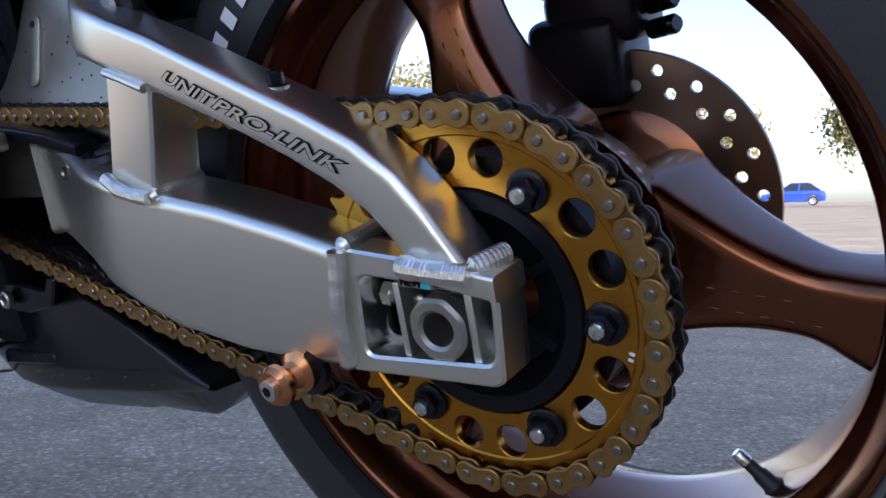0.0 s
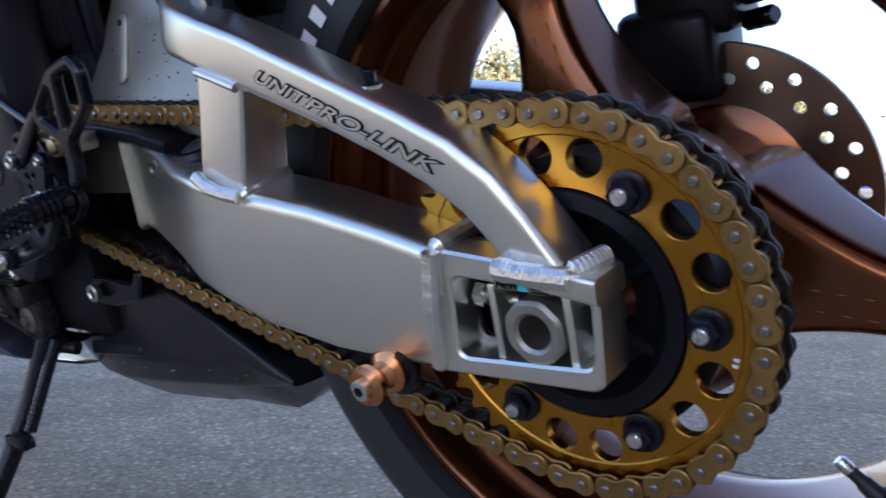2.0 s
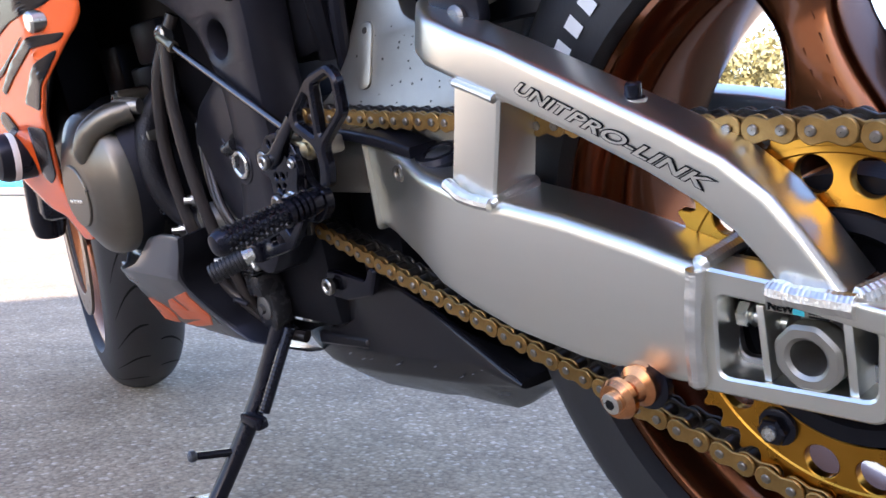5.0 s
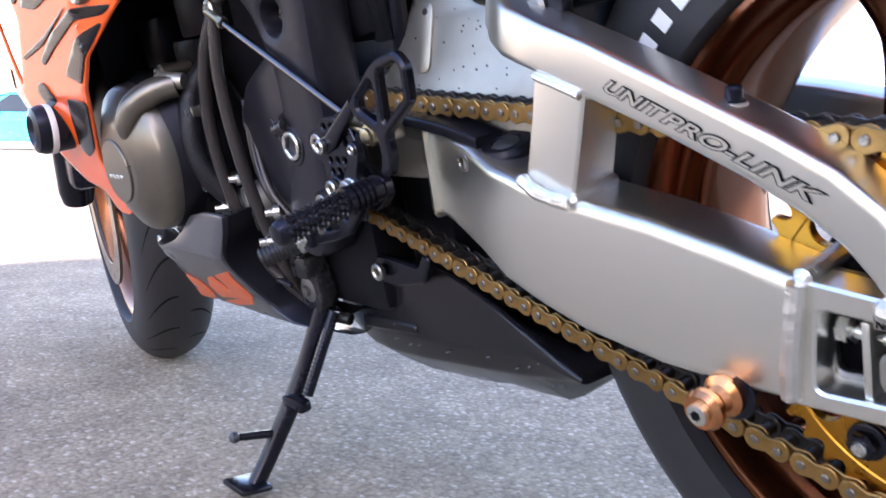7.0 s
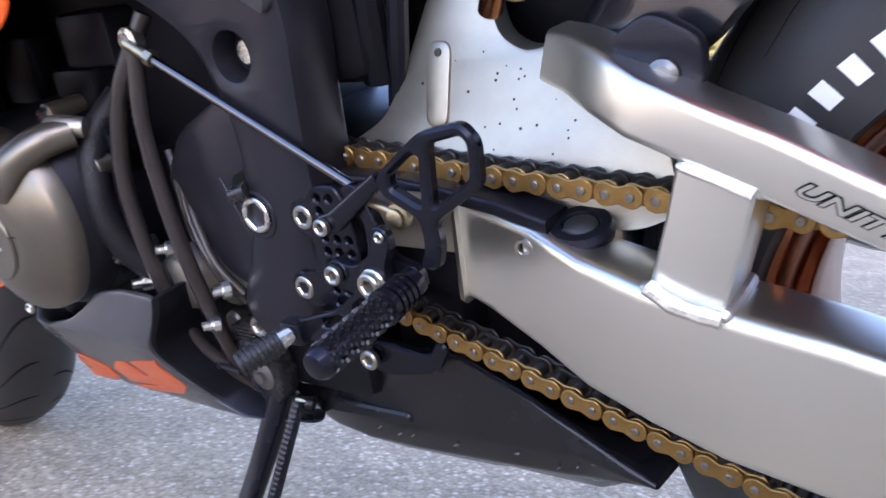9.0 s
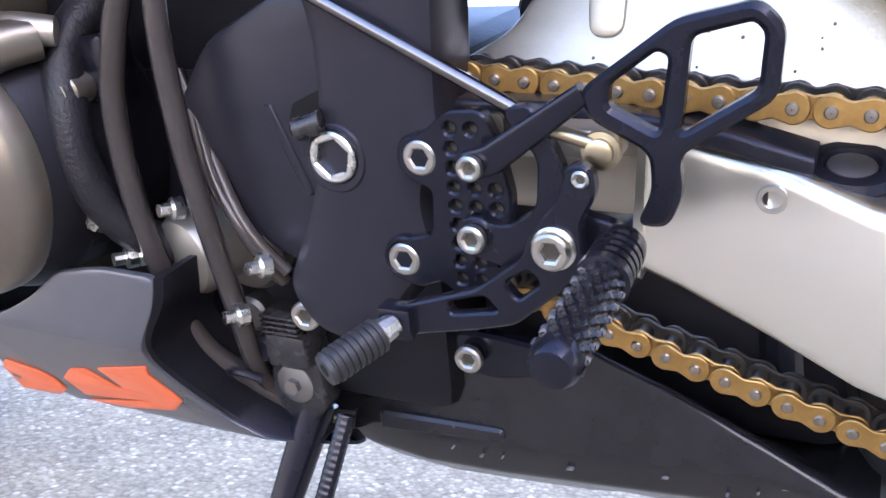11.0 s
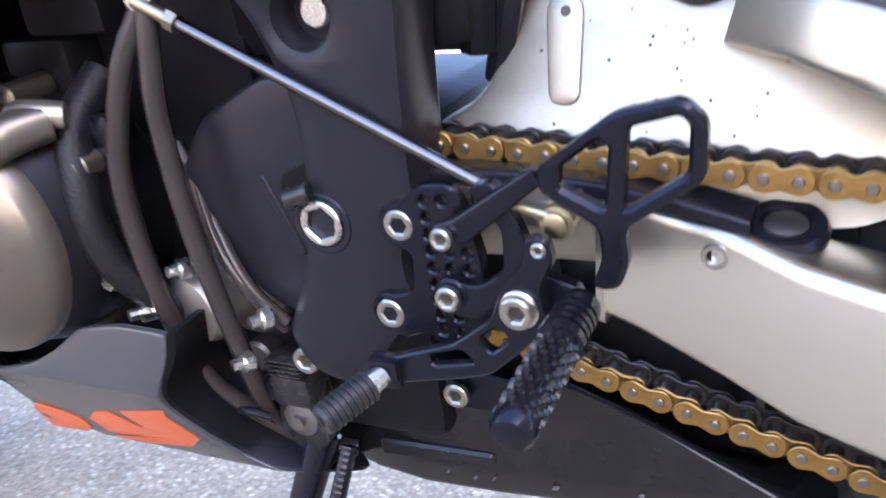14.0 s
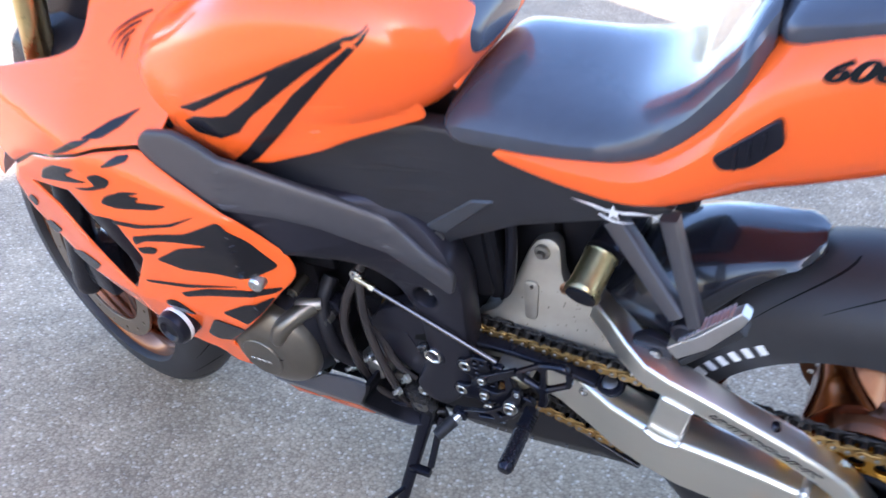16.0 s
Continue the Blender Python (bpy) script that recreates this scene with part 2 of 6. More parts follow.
def rounded(pts, r, n=4):
    """The outline with its corners rounded."""
    out, k = [], len(pts)
    for i in range(k):
        p, a, b = Vector(pts[i]), Vector(pts[i - 1]), Vector(pts[(i + 1) % k])
        u, v = (a - p), (b - p)
        d = min(r, u.length * 0.45, v.length * 0.45)
        s, e = p + u.normalized() * d, p + v.normalized() * d
        for j in range(n + 1):
            w = j / n
            q = s * (1 - w) ** 2 + p * 2 * w * (1 - w) + e * w * w
            out.append((q.x, q.y))
    return out


def smooth_line(pts, n=6, closed=False):
    """A Catmull-Rom curve through the points."""
    P = [Vector(p) for p in pts]
    k, out = len(P), []
    for i in range(k if closed else k - 1):
        if closed:
            a, b, c, d = P[i - 1], P[i], P[(i + 1) % k], P[(i + 2) % k]
        else:
            a, b, c, d = P[max(i - 1, 0)], P[i], P[i + 1], P[min(i + 2, k - 1)]
        for j in range(n):
            w = j / n
            out.append(0.5 * ((2 * b) + (c - a) * w + (2 * a - 5 * b + 4 * c - d) * w * w + (3 * b - a - 3 * c + d) * w ** 3))
    if not closed:
        out.append(P[-1])
    return out


def plate(outlines, y, thick, bevel=0.001, fold=None, dense=0, grain=0.03):
    """A plate with holes in the bike's side plane: outer face at y, going inwards (+y). fold moves each vertex."""
    cu = bpy.data.curves.new("outline", "CURVE")
    cu.dimensions, cu.fill_mode = "2D", "BOTH"
    bevel = min(bevel, thick * 0.45)
    cu.extrude, cu.bevel_depth, cu.bevel_resolution, cu.offset = thick / 2 - bevel, bevel, (1 if fold or bevel > 0.0025 else 0), -bevel
    for pts in outlines:
        s = cu.splines.new("POLY")
        s.points.add(len(pts) - 1)
        for q, p in zip(s.points, pts):
            q.co = (p[0], p[1], 0, 1)
        s.use_cyclic_u = True
    ob = new("outline", cu)
    me = bpy.data.meshes.new_from_object(ob)
    bpy.data.objects.remove(ob)
    bm = bmesh.new()
    bm.from_mesh(me)
    bpy.data.meshes.remove(me)
    bmesh.ops.remove_doubles(bm, verts=bm.verts, dist=1e-6)
    for _ in range(dense):
        bmesh.ops.triangulate(bm, faces=bm.faces)
        long = [e for e in bm.edges if e.calc_length() > grain]
        if long:
            bmesh.ops.subdivide_edges(bm, edges=long, cuts=1)
    for v in bm.verts:
        v.co = (v.co.x, y + thick / 2 + v.co.z, v.co.y)
    if fold:
        for v in bm.verts:
            v.co = fold(v.co)
    return bm


def loft(sections, caps=True, closed=True, bm=None):
    bm = bm or bmesh.new()
    rings = [[bm.verts.new(p) for p in s] for s in sections]
    n = len(rings[0])
    for a, b in zip(rings, rings[1:]):
        for i in range(n if closed else n - 1):
            j = (i + 1) % n
            bm.faces.new((a[i], a[j], b[j], b[i]))
    if caps and closed:
        bm.faces.new(rings[0][::-1])
        bm.faces.new(rings[-1])
    return bm


def lathe(profile, x, z, n=48, bm=None, closed=True):
    """Turns (radius, y) pairs round the axle line at x, z."""
    bm = bm or bmesh.new()
    rings = []
    for r, y in profile:
        rings.append([bm.verts.new((x + r * math.cos(2 * math.pi * i / n), y, z + r * math.sin(2 * math.pi * i / n))) for i in range(n)])
    k = len(rings)
    for q in range(k if closed else k - 1):
        a, b = rings[q], rings[(q + 1) % k]
        for i in range(n):
            j = (i + 1) % n
            bm.faces.new((a[i], a[j], b[j], b[i]))
    return bm


def tube(points, r, n=12, bm=None, smooth=6, squash=None):
    """A round bar along a smooth line; r is a number or one for each point given."""
    line = smooth_line(points, smooth) if smooth > 1 else [Vector(p) for p in points]
    rs = r if isinstance(r, (list, tuple)) else None
    secs, side = [], None
    for i, p in enumerate(line):
        d = (line[min(i + 1, len(line) - 1)] - line[max(i - 1, 0)]).normalized()
        if side is None:
            side = d.cross(Vector((0.3, 0.5, 0.81))).normalized()
        side = (side - d * side.dot(d)).normalized()
        up = d.cross(side)
        if rs:
            f = i / (len(line) - 1) * (len(rs) - 1)
            q = min(int(f), len(rs) - 2)
            rad = rs[q] + (rs[q + 1] - rs[q]) * (f - q)
        else:
            rad = r
        secs.append([p + (side * math.cos(2 * math.pi * k / n) + up * math.sin(2 * math.pi * k / n)) * rad for k in range(n)])
    return loft(secs, bm=bm)


def turned(profile, start, end, n=24, bm=None):
    """Turns (distance along, radius) pairs round the line from start to end."""
    a, b = Vector(start), Vector(end)
    d = (b - a).normalized()
    side = d.orthogonal().normalized()
    up = d.cross(side)
    secs = [[a + d * s + (side * math.cos(2 * math.pi * k / n) + up * math.sin(2 * math.pi * k / n)) * max(r, 1e-4) for k in range(n)] for s, r in profile]
    return loft(secs, bm=bm)


def box(x0, x1, y0, y1, z0, z1, bevel=0.003, seg=2, fold=None):
    bm = bmesh.new()
    bmesh.ops.create_cube(bm, size=1)
    for v in bm.verts:
        v.co = ((x0 + x1) / 2 + v.co.x * (x1 - x0), (y0 + y1) / 2 + v.co.y * (y1 - y0), (z0 + z1) / 2 + v.co.z * (z1 - z0))
    if bevel:
        bmesh.ops.bevel(bm, geom=bm.edges[:], offset=bevel, segments=seg, affect="EDGES", profile=0.5)
    if fold:
        for v in bm.verts:
            v.co = fold(v.co)
    return bm


def join(*bms):
    out = bmesh.new()
    for b in bms:
        me = bpy.data.meshes.new("join")
        b.to_mesh(me)
        b.free()
        out.from_mesh(me)
        bpy.data.meshes.remove(me)
    return out


def quad_ring(yo, yi, U, L, r=0.006, n=4):
    """A rounded box section between the upper point U and lower point L (x, z), from outer yo to inner yi."""
    U, L = Vector((U[0], 0, U[1])), Vector((L[0], 0, L[1]))
    h = (U - L).length
    pts = rounded([(yo, 0), (yi, 0), (yi, h), (yo, h)], r, n)
    d = (U - L) / h
    return [L + d * q[1] + Vector((0, q[0], 0)) for q in pts]


def screw(parent, x, y, z, r, h=0.006, material=BOLT, name="bolt"):
    """A socket-head screw whose head faces outwards (-y), its hexagonal socket coloured dark for shade."""
    head = part(name, plate([circle(x, z, r, 24), circle(x, z, r * 0.52, 6)], y - h, h, 0.0012), material, parent)
    part("hex_socket", lathe([(0.0003, y - h * 0.45), (r * 0.7, y - h * 0.45), (r * 0.7, y + 0.002), (0.0003, y + 0.002)], x, z, 16), SOCKETDARK, parent)
    return head


# ---- ground and surroundings ----
def make_ground():
    bm = bmesh.new()
    bmesh.ops.create_grid(bm, x_segments=40, y_segments=40, size=150)
    ob = part("ground", bm, ASPHALT, None, smooth=0)
    tagged(ob, "worn grey asphalt car park with pale aggregate", "ground", kind="structure")


def make_shade_wall():
    # Out-of-view wall added as shade caster, sized by where its shadow ends.
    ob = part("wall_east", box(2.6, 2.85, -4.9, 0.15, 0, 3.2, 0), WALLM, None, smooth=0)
    tagged(ob, "plain plastered wall added out of view to shade the bike", "wall", kind="structure")


def make_tree(x, y, height, crown, seed, lift):
    """A broad tree: trunk, forking limbs and a crown of many small leaves with gaps."""
    rnd = random.Random(seed)
    tree = new("tree")
    tree.location = (x, y, 0)
    tagged(tree, "broad-leaved tree in full sun beyond the car park", "tree", group="trees beyond the car park")
    part("trunk", tube([(0, 0, -0.1), (0.1, 0.05, height * 0.25), (-0.05, 0.1, height * 0.5), (0.05, 0, height * 0.75)], [0.22, 0.17, 0.12, 0.05], 10), BARK, tree)
    tips = []
    for k in range(7):
        a = 2 * math.pi * k / 7 + rnd.uniform(-0.3, 0.3)
        z0 = height * rnd.uniform(0.3, 0.55)
        tip = Vector((math.cos(a) * crown * rnd.uniform(0.5, 0.9), math.sin(a) * crown * rnd.uniform(0.5, 0.9), height * rnd.uniform(0.6, 0.95)))
        part("limb", tube([(0, 0.05, z0), tip * 0.5 + Vector((0, 0, z0 * 0.55)), tip], [0.09, 0.06, 0.02], 7), BARK, tree)
        tips.append(tip)
    leaves = bmesh.new()
    for k in range(4800):
        t = rnd.choice(tips) * rnd.uniform(0.75, 1.08)
        p = t + Vector((rnd.gauss(0, 0.30), rnd.gauss(0, 0.30), rnd.gauss(0, 0.26))) * crown * 0.55
        if p.z < lift:
            continue
        u = Vector((rnd.uniform(-1, 1), rnd.uniform(-1, 1), rnd.uniform(-1, 1))).normalized()
        v = u.orthogonal().normalized()
        s = rnd.uniform(0.09, 0.19)
        leaves.faces.new([leaves.verts.new(p + u * s), leaves.verts.new(p + v * s * 0.5), leaves.verts.new(p - u * s), leaves.verts.new(p - v * s * 0.5)])
    tagged(part("crown", leaves, LEAF, tree, smooth=0), kind="stuff")


make_ground()
make_shade_wall()
make_tree(-6.8, 44.0, 5.2, 2.9, 3, 1.3)
make_tree(-20.0, 29.5, 6.0, 3.2, 5, 1.6)
make_tree(-12.5, 36.0, 4.4, 2.4, 8, 1.4)


def make_car(place, paint, label):
    """A small hatchback along the local x axis."""
    car = new("parked_car")
    car.matrix_world = place
    tagged(car, label, "car")
    arches = [[(cx + 0.34 * math.cos(a), 0.30 + 0.34 * math.sin(a)) for a in [math.pi * (1 - k / 10) for k in range(11)]] for cx in (0.72, 3.12)]
    low = [(0.02, 0.30)] + [(0.38, 0.24)] + arches[0] + [(1.06, 0.22), (2.78, 0.22)] + arches[1] + [(3.46, 0.24), (3.82, 0.30), (3.88, 0.60), (3.80, 0.88), (3.30, 0.96), (1.20, 0.93), (0.55, 0.80), (0.12, 0.66), (0.0, 0.48)]
    body = part("body", plate([low], -0.84, 1.68, 0.06), paint, car)
    def taper(c):
        return Vector((c.x, c.y * (1 - 0.28 * max(0.0, c.z - 0.92)), c.z))
    part("window_glass", plate([rounded([(1.05, 0.90), (1.72, 1.36), (2.95, 1.38), (3.60, 0.94)], 0.08)], -0.78, 1.56, 0.03, taper), GLASS, car)
    part("roof", plate([rounded([(1.62, 1.34), (1.85, 1.44), (2.85, 1.45), (3.05, 1.36), (2.9, 1.37), (1.72, 1.355)], 0.03)], -0.76, 1.52, 0.02, taper), paint, car)
    for x0, x1 in ((1.06, 1.70), (2.22, 2.28), (3.56, 2.96)):
        part("pillar", plate([[(x0, 0.91), (x0 + 0.07, 0.91), (x1 + 0.07, 1.36), (x1, 1.36)]], -0.79, 1.58, 0.01, taper), paint, car)
    part("door_seam", plate([[(1.22, 0.30), (1.235, 0.30), (1.235, 0.92), (1.22, 0.92)]], -0.842, 0.004, 0.0005), INK, body)
    part("door_seam", plate([[(2.36, 0.30), (2.375, 0.30), (2.375, 0.94), (2.36, 0.94)]], -0.842, 0.004, 0.0005), INK, body)
    part("door_handle", box(2.12, 2.30, -0.865, -0.84, 0.78, 0.81, 0.008), paint, body)
    part("door_mirror", box(1.28, 1.42, -0.98, -0.84, 0.92, 1.04, 0.03), paint, body)
    part("headlight", box(0.06, 0.38, -0.80, -0.50, 0.58, 0.70, 0.03), GLASS, body)
    for cx in (0.72, 3.12):
        for y in (-0.80, 0.62):
            w = part("wheel", lathe([(0.03, y + 0.02), (0.19, y + 0.01), (0.205, y), (0.205, y + 0.18), (0.03, y + 0.18)], cx, 0.30, 28), RIMSILVER, car)
            part("tyre", lathe([(0.20, y), (0.27, y - 0.005), (0.298, y + 0.03), (0.298, y + 0.15), (0.27, y + 0.185), (0.20, y + 0.18)], cx, 0.30, 32), RUBBER, w)


make_car(pose(-24.3, 3.6, 0, 0, 0, 90), CARBLUE, "light blue hatchback parked in full sun")
make_car(pose(-17.0, 59.2, 0, 0, 0, 12), DEEPBLUE, "deep blue car parked far off in full sun")


# ---- motorcycle ----
bike = new("motorcycle")
bike.matrix_world = LEAN
tagged(bike, "orange sport motorcycle with black flames leaning on its side stand", "motorcycle")


# -- swingarm --
def make_swingarm():
    rows = [(-0.404, 0.429, 0.353, -0.108, -0.070), (-0.385, 0.427, 0.347, -0.111, -0.075), (-0.34, 0.420, 0.333, -0.125, -0.085),
            (-0.30, 0.408, 0.320, -0.140, -0.092), (-0.255, 0.400, 0.311, -0.151, -0.098), (-0.21, 0.394, 0.301, -0.157, -0.102),
            (-0.15, 0.384, 0.290, -0.157, -0.106), (-0.10, 0.371, 0.286, -0.156, -0.108), (-0.064, 0.359, 0.286, -0.155, -0.109)]
    arm = part("swingarm", loft([quad_ring(yo, yi, (x + 0.010 * max(0.0, 1 + x / 0.12), t), (x, b), 0.009) for x, t, b, yo, yi in rows]), ALU, bike,
               "brushed aluminium swingarm with upper brace and weld beads")
    # front end plate standing a little proud
    part("end_lip", loft([quad_ring(-0.1105, -0.07, (-0.405, 0.431), (-0.410, 0.351), 0.006), quad_ring(-0.1135, -0.07, (-0.400, 0.431), (-0.404, 0.351), 0.006)]), ALU, arm)
    brace = [((-0.335, 0.530), (-0.345, 0.498), -0.078, -0.045), ((-0.305, 0.530), (-0.315, 0.497), -0.104, -0.066),
             ((-0.275, 0.525), (-0.287, 0.492), -0.130, -0.088), ((-0.248, 0.516), (-0.258, 0.484), -0.148, -0.105),
             ((-0.215, 0.503), (-0.230, 0.475), -0.153, -0.114), ((-0.179, 0.489), (-0.196, 0.461), -0.154, -0.117),
             ((-0.112, 0.457), (-0.130, 0.433), -0.154, -0.117), ((-0.066, 0.435), (-0.084, 0.411), -0.154, -0.117),
             ((-0.035, 0.418), (-0.054, 0.394), -0.154, -0.117), ((-0.012, 0.399), (-0.034, 0.379), -0.154, -0.117),
             ((0.004, 0.379), (-0.021, 0.364), -0.154, -0.117), ((0.022, 0.352), (-0.011, 0.350), -0.154, -0.117)]
    part("brace", loft([quad_ring(yo, yi, U, L, 0.006) for U, L, yo, yi in brace]), ALU, arm, "curved brushed aluminium upper brace")
    # pillar between the beam and the brace
    def slab(x0, x1, z0, z1, yo, yi):
        return [Vector((q[0], q[1], z0 + (z1 - z0) * (q[0] - x0) / (x1 - x0))) for q in rounded([(x0, yo), (x1, yo), (x1, yi), (x0, yi)], 0.005, 3)]
    part("pillar", loft([slab(-0.249, -0.208, 0.400, 0.388, -0.154, -0.112), slab(-0.236, -0.196, 0.445, 0.430, -0.152, -0.113), slab(-0.226, -0.186, 0.486, 0.468, -0.150, -0.114)]), ALU, arm)

    def bead(points, r):
        """One rippled weld along a line, uneven in width."""
        line = smooth_line(points, 40)
        rad, run, last = [], 0.0, line[0]
        for p in line:
            run += (p - last).length
            last = p
            end = min(1.0, 0.45 + run / 0.006)
            rad.append(r * end * (0.92 + 0.055 * abs(math.sin(math.pi * run / 0.0026)) + 0.14 * noise.noise((run * 120, points[0][0] * 90, 0))))
        return tube(line, rad, 10, smooth=1)
    welds = [
        ([(-0.249, -0.157, 0.407), (-0.23, -0.160, 0.397), (-0.207, -0.158, 0.391)], 0.0050),
        ([(-0.207, -0.157, 0.391), (-0.205, -0.135, 0.394), (-0.205, -0.115, 0.396)], 0.0046),
        ([(-0.227, -0.153, 0.473), (-0.207, -0.154, 0.466), (-0.189, -0.154, 0.459)], 0.0032),
        ([(-0.187, -0.153, 0.459), (-0.184, -0.135, 0.460), (-0.184, -0.118, 0.461)], 0.0040),
        ([(-0.065, -0.157, 0.288), (-0.061, -0.160, 0.32), (-0.056, -0.158, 0.359)], 0.0058),
        ([(-0.055, -0.157, 0.360), (-0.054, -0.135, 0.362), (-0.054, -0.112, 0.362)], 0.0058),
        ([(-0.016, -0.158, 0.352), (0.004, -0.160, 0.350), (0.030, -0.159, 0.348)], 0.0065),
        ([(0.028, -0.157, 0.350), (0.034, -0.148, 0.352), (0.038, -0.136, 0.353)], 0.0060),
    ]
    for pts, r in welds:
        part("weld_bead", bead(pts, r), WELD, arm, "rippled bright weld bead")
    # rear block with its slot for the axle
    outer = rounded([(-0.056, 0.360), (0.010, 0.352), (0.043, 0.348), (0.038, 0.289), (0.032, 0.2855), (-0.066, 0.286)], 0.003)
    slot = rounded([(-0.048, 0.3445), (0.028, 0.3375), (0.0365, 0.334), (0.0335, 0.298), (-0.052, 0.2965)], 0.007)
    part("axle_block", plate([outer, slot], -0.1555, 0.024, 0.0016), ALU, arm, "machined aluminium axle carrier with a long slot")
    # The slot's back takes the darker metal as painted shade.
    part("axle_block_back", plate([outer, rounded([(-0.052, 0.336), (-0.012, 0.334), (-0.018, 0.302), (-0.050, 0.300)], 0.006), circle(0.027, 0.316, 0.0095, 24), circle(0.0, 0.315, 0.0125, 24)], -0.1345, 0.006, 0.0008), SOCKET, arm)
    part("cap", loft([quad_ring(-0.160, -0.130, (x, t), (x, b), 0.003) for x, t, b in ((-0.014, 0.353, 0.346), (0.026, 0.351, 0.3375), (0.0435, 0.348, 0.334))]), ALU, arm)
    # chain adjuster
    adj = part("chain_adjuster", join(plate([rounded(circle(0, 0.315, 0.0192, 8, math.pi / 8), 0.004), circle(0, 0.315, 0.0098, 28)], -0.1555, 0.012, 0.002),
               lathe([(0.0098, -0.1525), (0.0120, -0.1525), (0.0120, -0.11), (0.0098, -0.11)], 0, 0.315, 28)), ALU_RAW, arm, "octagonal alloy axle adjuster block")
    part("fin", box(-0.027, -0.0225, -0.152, -0.118, 0.297, 0.340, 0.001), ALU, adj)
    part("fin", box(0.0185, 0.0235, -0.152, -0.118, 0.297, 0.338, 0.001), ALU, adj)
    part("adjuster_bolt", join(turned([(0, 0.0075), (0.006, 0.0075)], (-0.047, -0.134, 0.327), (-0.02, -0.134, 0.324), 6),
                               turned([(0.006, 0.005), (0.009, 0.0065), (0.0095, 0.004), (0.028, 0.004)], (-0.047, -0.134, 0.327), (-0.02, -0.134, 0.324), 14)), STEEL, adj)
    # bolt on the brace
    bb = turned([(0, 0.0068), (0.003, 0.0068), (0.0034, 0.0050), (0.010, 0.0048), (0.011, 0.0038)], (-0.098, -0.135, 0.447), (-0.095, -0.135, 0.470), 14)
    part("brace_bolt", bb, BLACK, arm)
    part("washer", turned([(0, 0.0078), (0.002, 0.0078)], (-0.098, -0.135, 0.4475), (-0.095, -0.135, 0.470), 18), STEEL, arm)
    # threaded hole in the beam
    part("threaded_insert", lathe([(0.0044, -0.1270), (0.0066, -0.1270), (0.0070, -0.1262), (0.0070, -0.115), (0.0044, -0.115)], -0.341, 0.405, 24), BOLT, arm)
    # A dark disc stands for the shade down the threaded hole.
    part("insert_hole", lathe([(0.0003, -0.1240), (0.0046, -0.1240), (0.0046, -0.12), (0.0003, -0.12)], -0.341, 0.405, 16), DARKSTEEL, arm)
    # upright plate for the shock
    up = [(-0.520, 0.452), (-0.482, 0.471), (-0.464, 0.498), (-0.449, 0.535), (-0.434, 0.570), (-0.422, 0.584), (-0.404, 0.588), (-0.391, 0.578), (-0.388, 0.541),
          (-0.380, 0.524), (-0.360, 0.514), (-0.335, 0.522), (-0.300, 0.512), (-0.262, 0.462), (-0.252, 0.42), (-0.28, 0.408), (-0.42, 0.41), (-0.50, 0.42)]
    lean_in = lambda c: Vector((c.x, c.y + (c.z - 0.45) * 0.3, c.z))
    pl = part("shock_plate", plate([rounded(up, 0.012)], -0.082, 0.02, 0.003, lean_in), ALU_RAW, arm, "bare cast aluminium upright plate with dark specks")
    part("pressed_rib", plate([rounded([(-0.441, 0.524), (-0.419, 0.524), (-0.421, 0.468), (-0.439, 0.468)], 0.009)], -0.0845, 0.004, 0.0019, lean_in), ALU_RAW, pl)
    # Flat dark disc painted for the shaded hole in the rib.
    part("rib_hole", plate([circle(-0.429, 0.517, 0.0028, 12)], -0.0856, 0.0012, 0.0001, lean_in), DARKSTEEL, pl, smooth=0)
    part("plate_bolt", turned([(0, 0.011), (0.005, 0.011), (0.006, 0.006), (0.012, 0.005)], (-0.415, -0.045, 0.568), (-0.415, -0.065, 0.568), 20), BOLT, pl)
    part("plate_screw", turned([(0, 0.007), (0.004, 0.007), (0.006, 0.004)], (-0.336, -0.056, 0.487), (-0.336, -0.09, 0.487), 16), BOLT, pl)
    part("plate_tab", box(-0.340, -0.312, -0.072, -0.050, 0.508, 0.526, 0.004), ALU_RAW, pl)
    for i in range(46):
        x, z = random.uniform(-0.45, -0.31), random.uniform(0.445, 0.535)
        if z < 0.52 - abs(x + 0.39) * 0.35:
            r = random.uniform(0.0004, 0.0011)
            part("dirt_speck", plate([circle(x, z, r, 6)], -0.0826, 0.0012, 0.0001, lean_in), DARKSTEEL, pl, smooth=0)
    # inner front part of the arm
    part("arm_core", box(-0.58, -0.385, -0.088, -0.02, 0.375, 0.437, 0.008), ALU_RAW, arm)
    return arm


arm = make_swingarm()


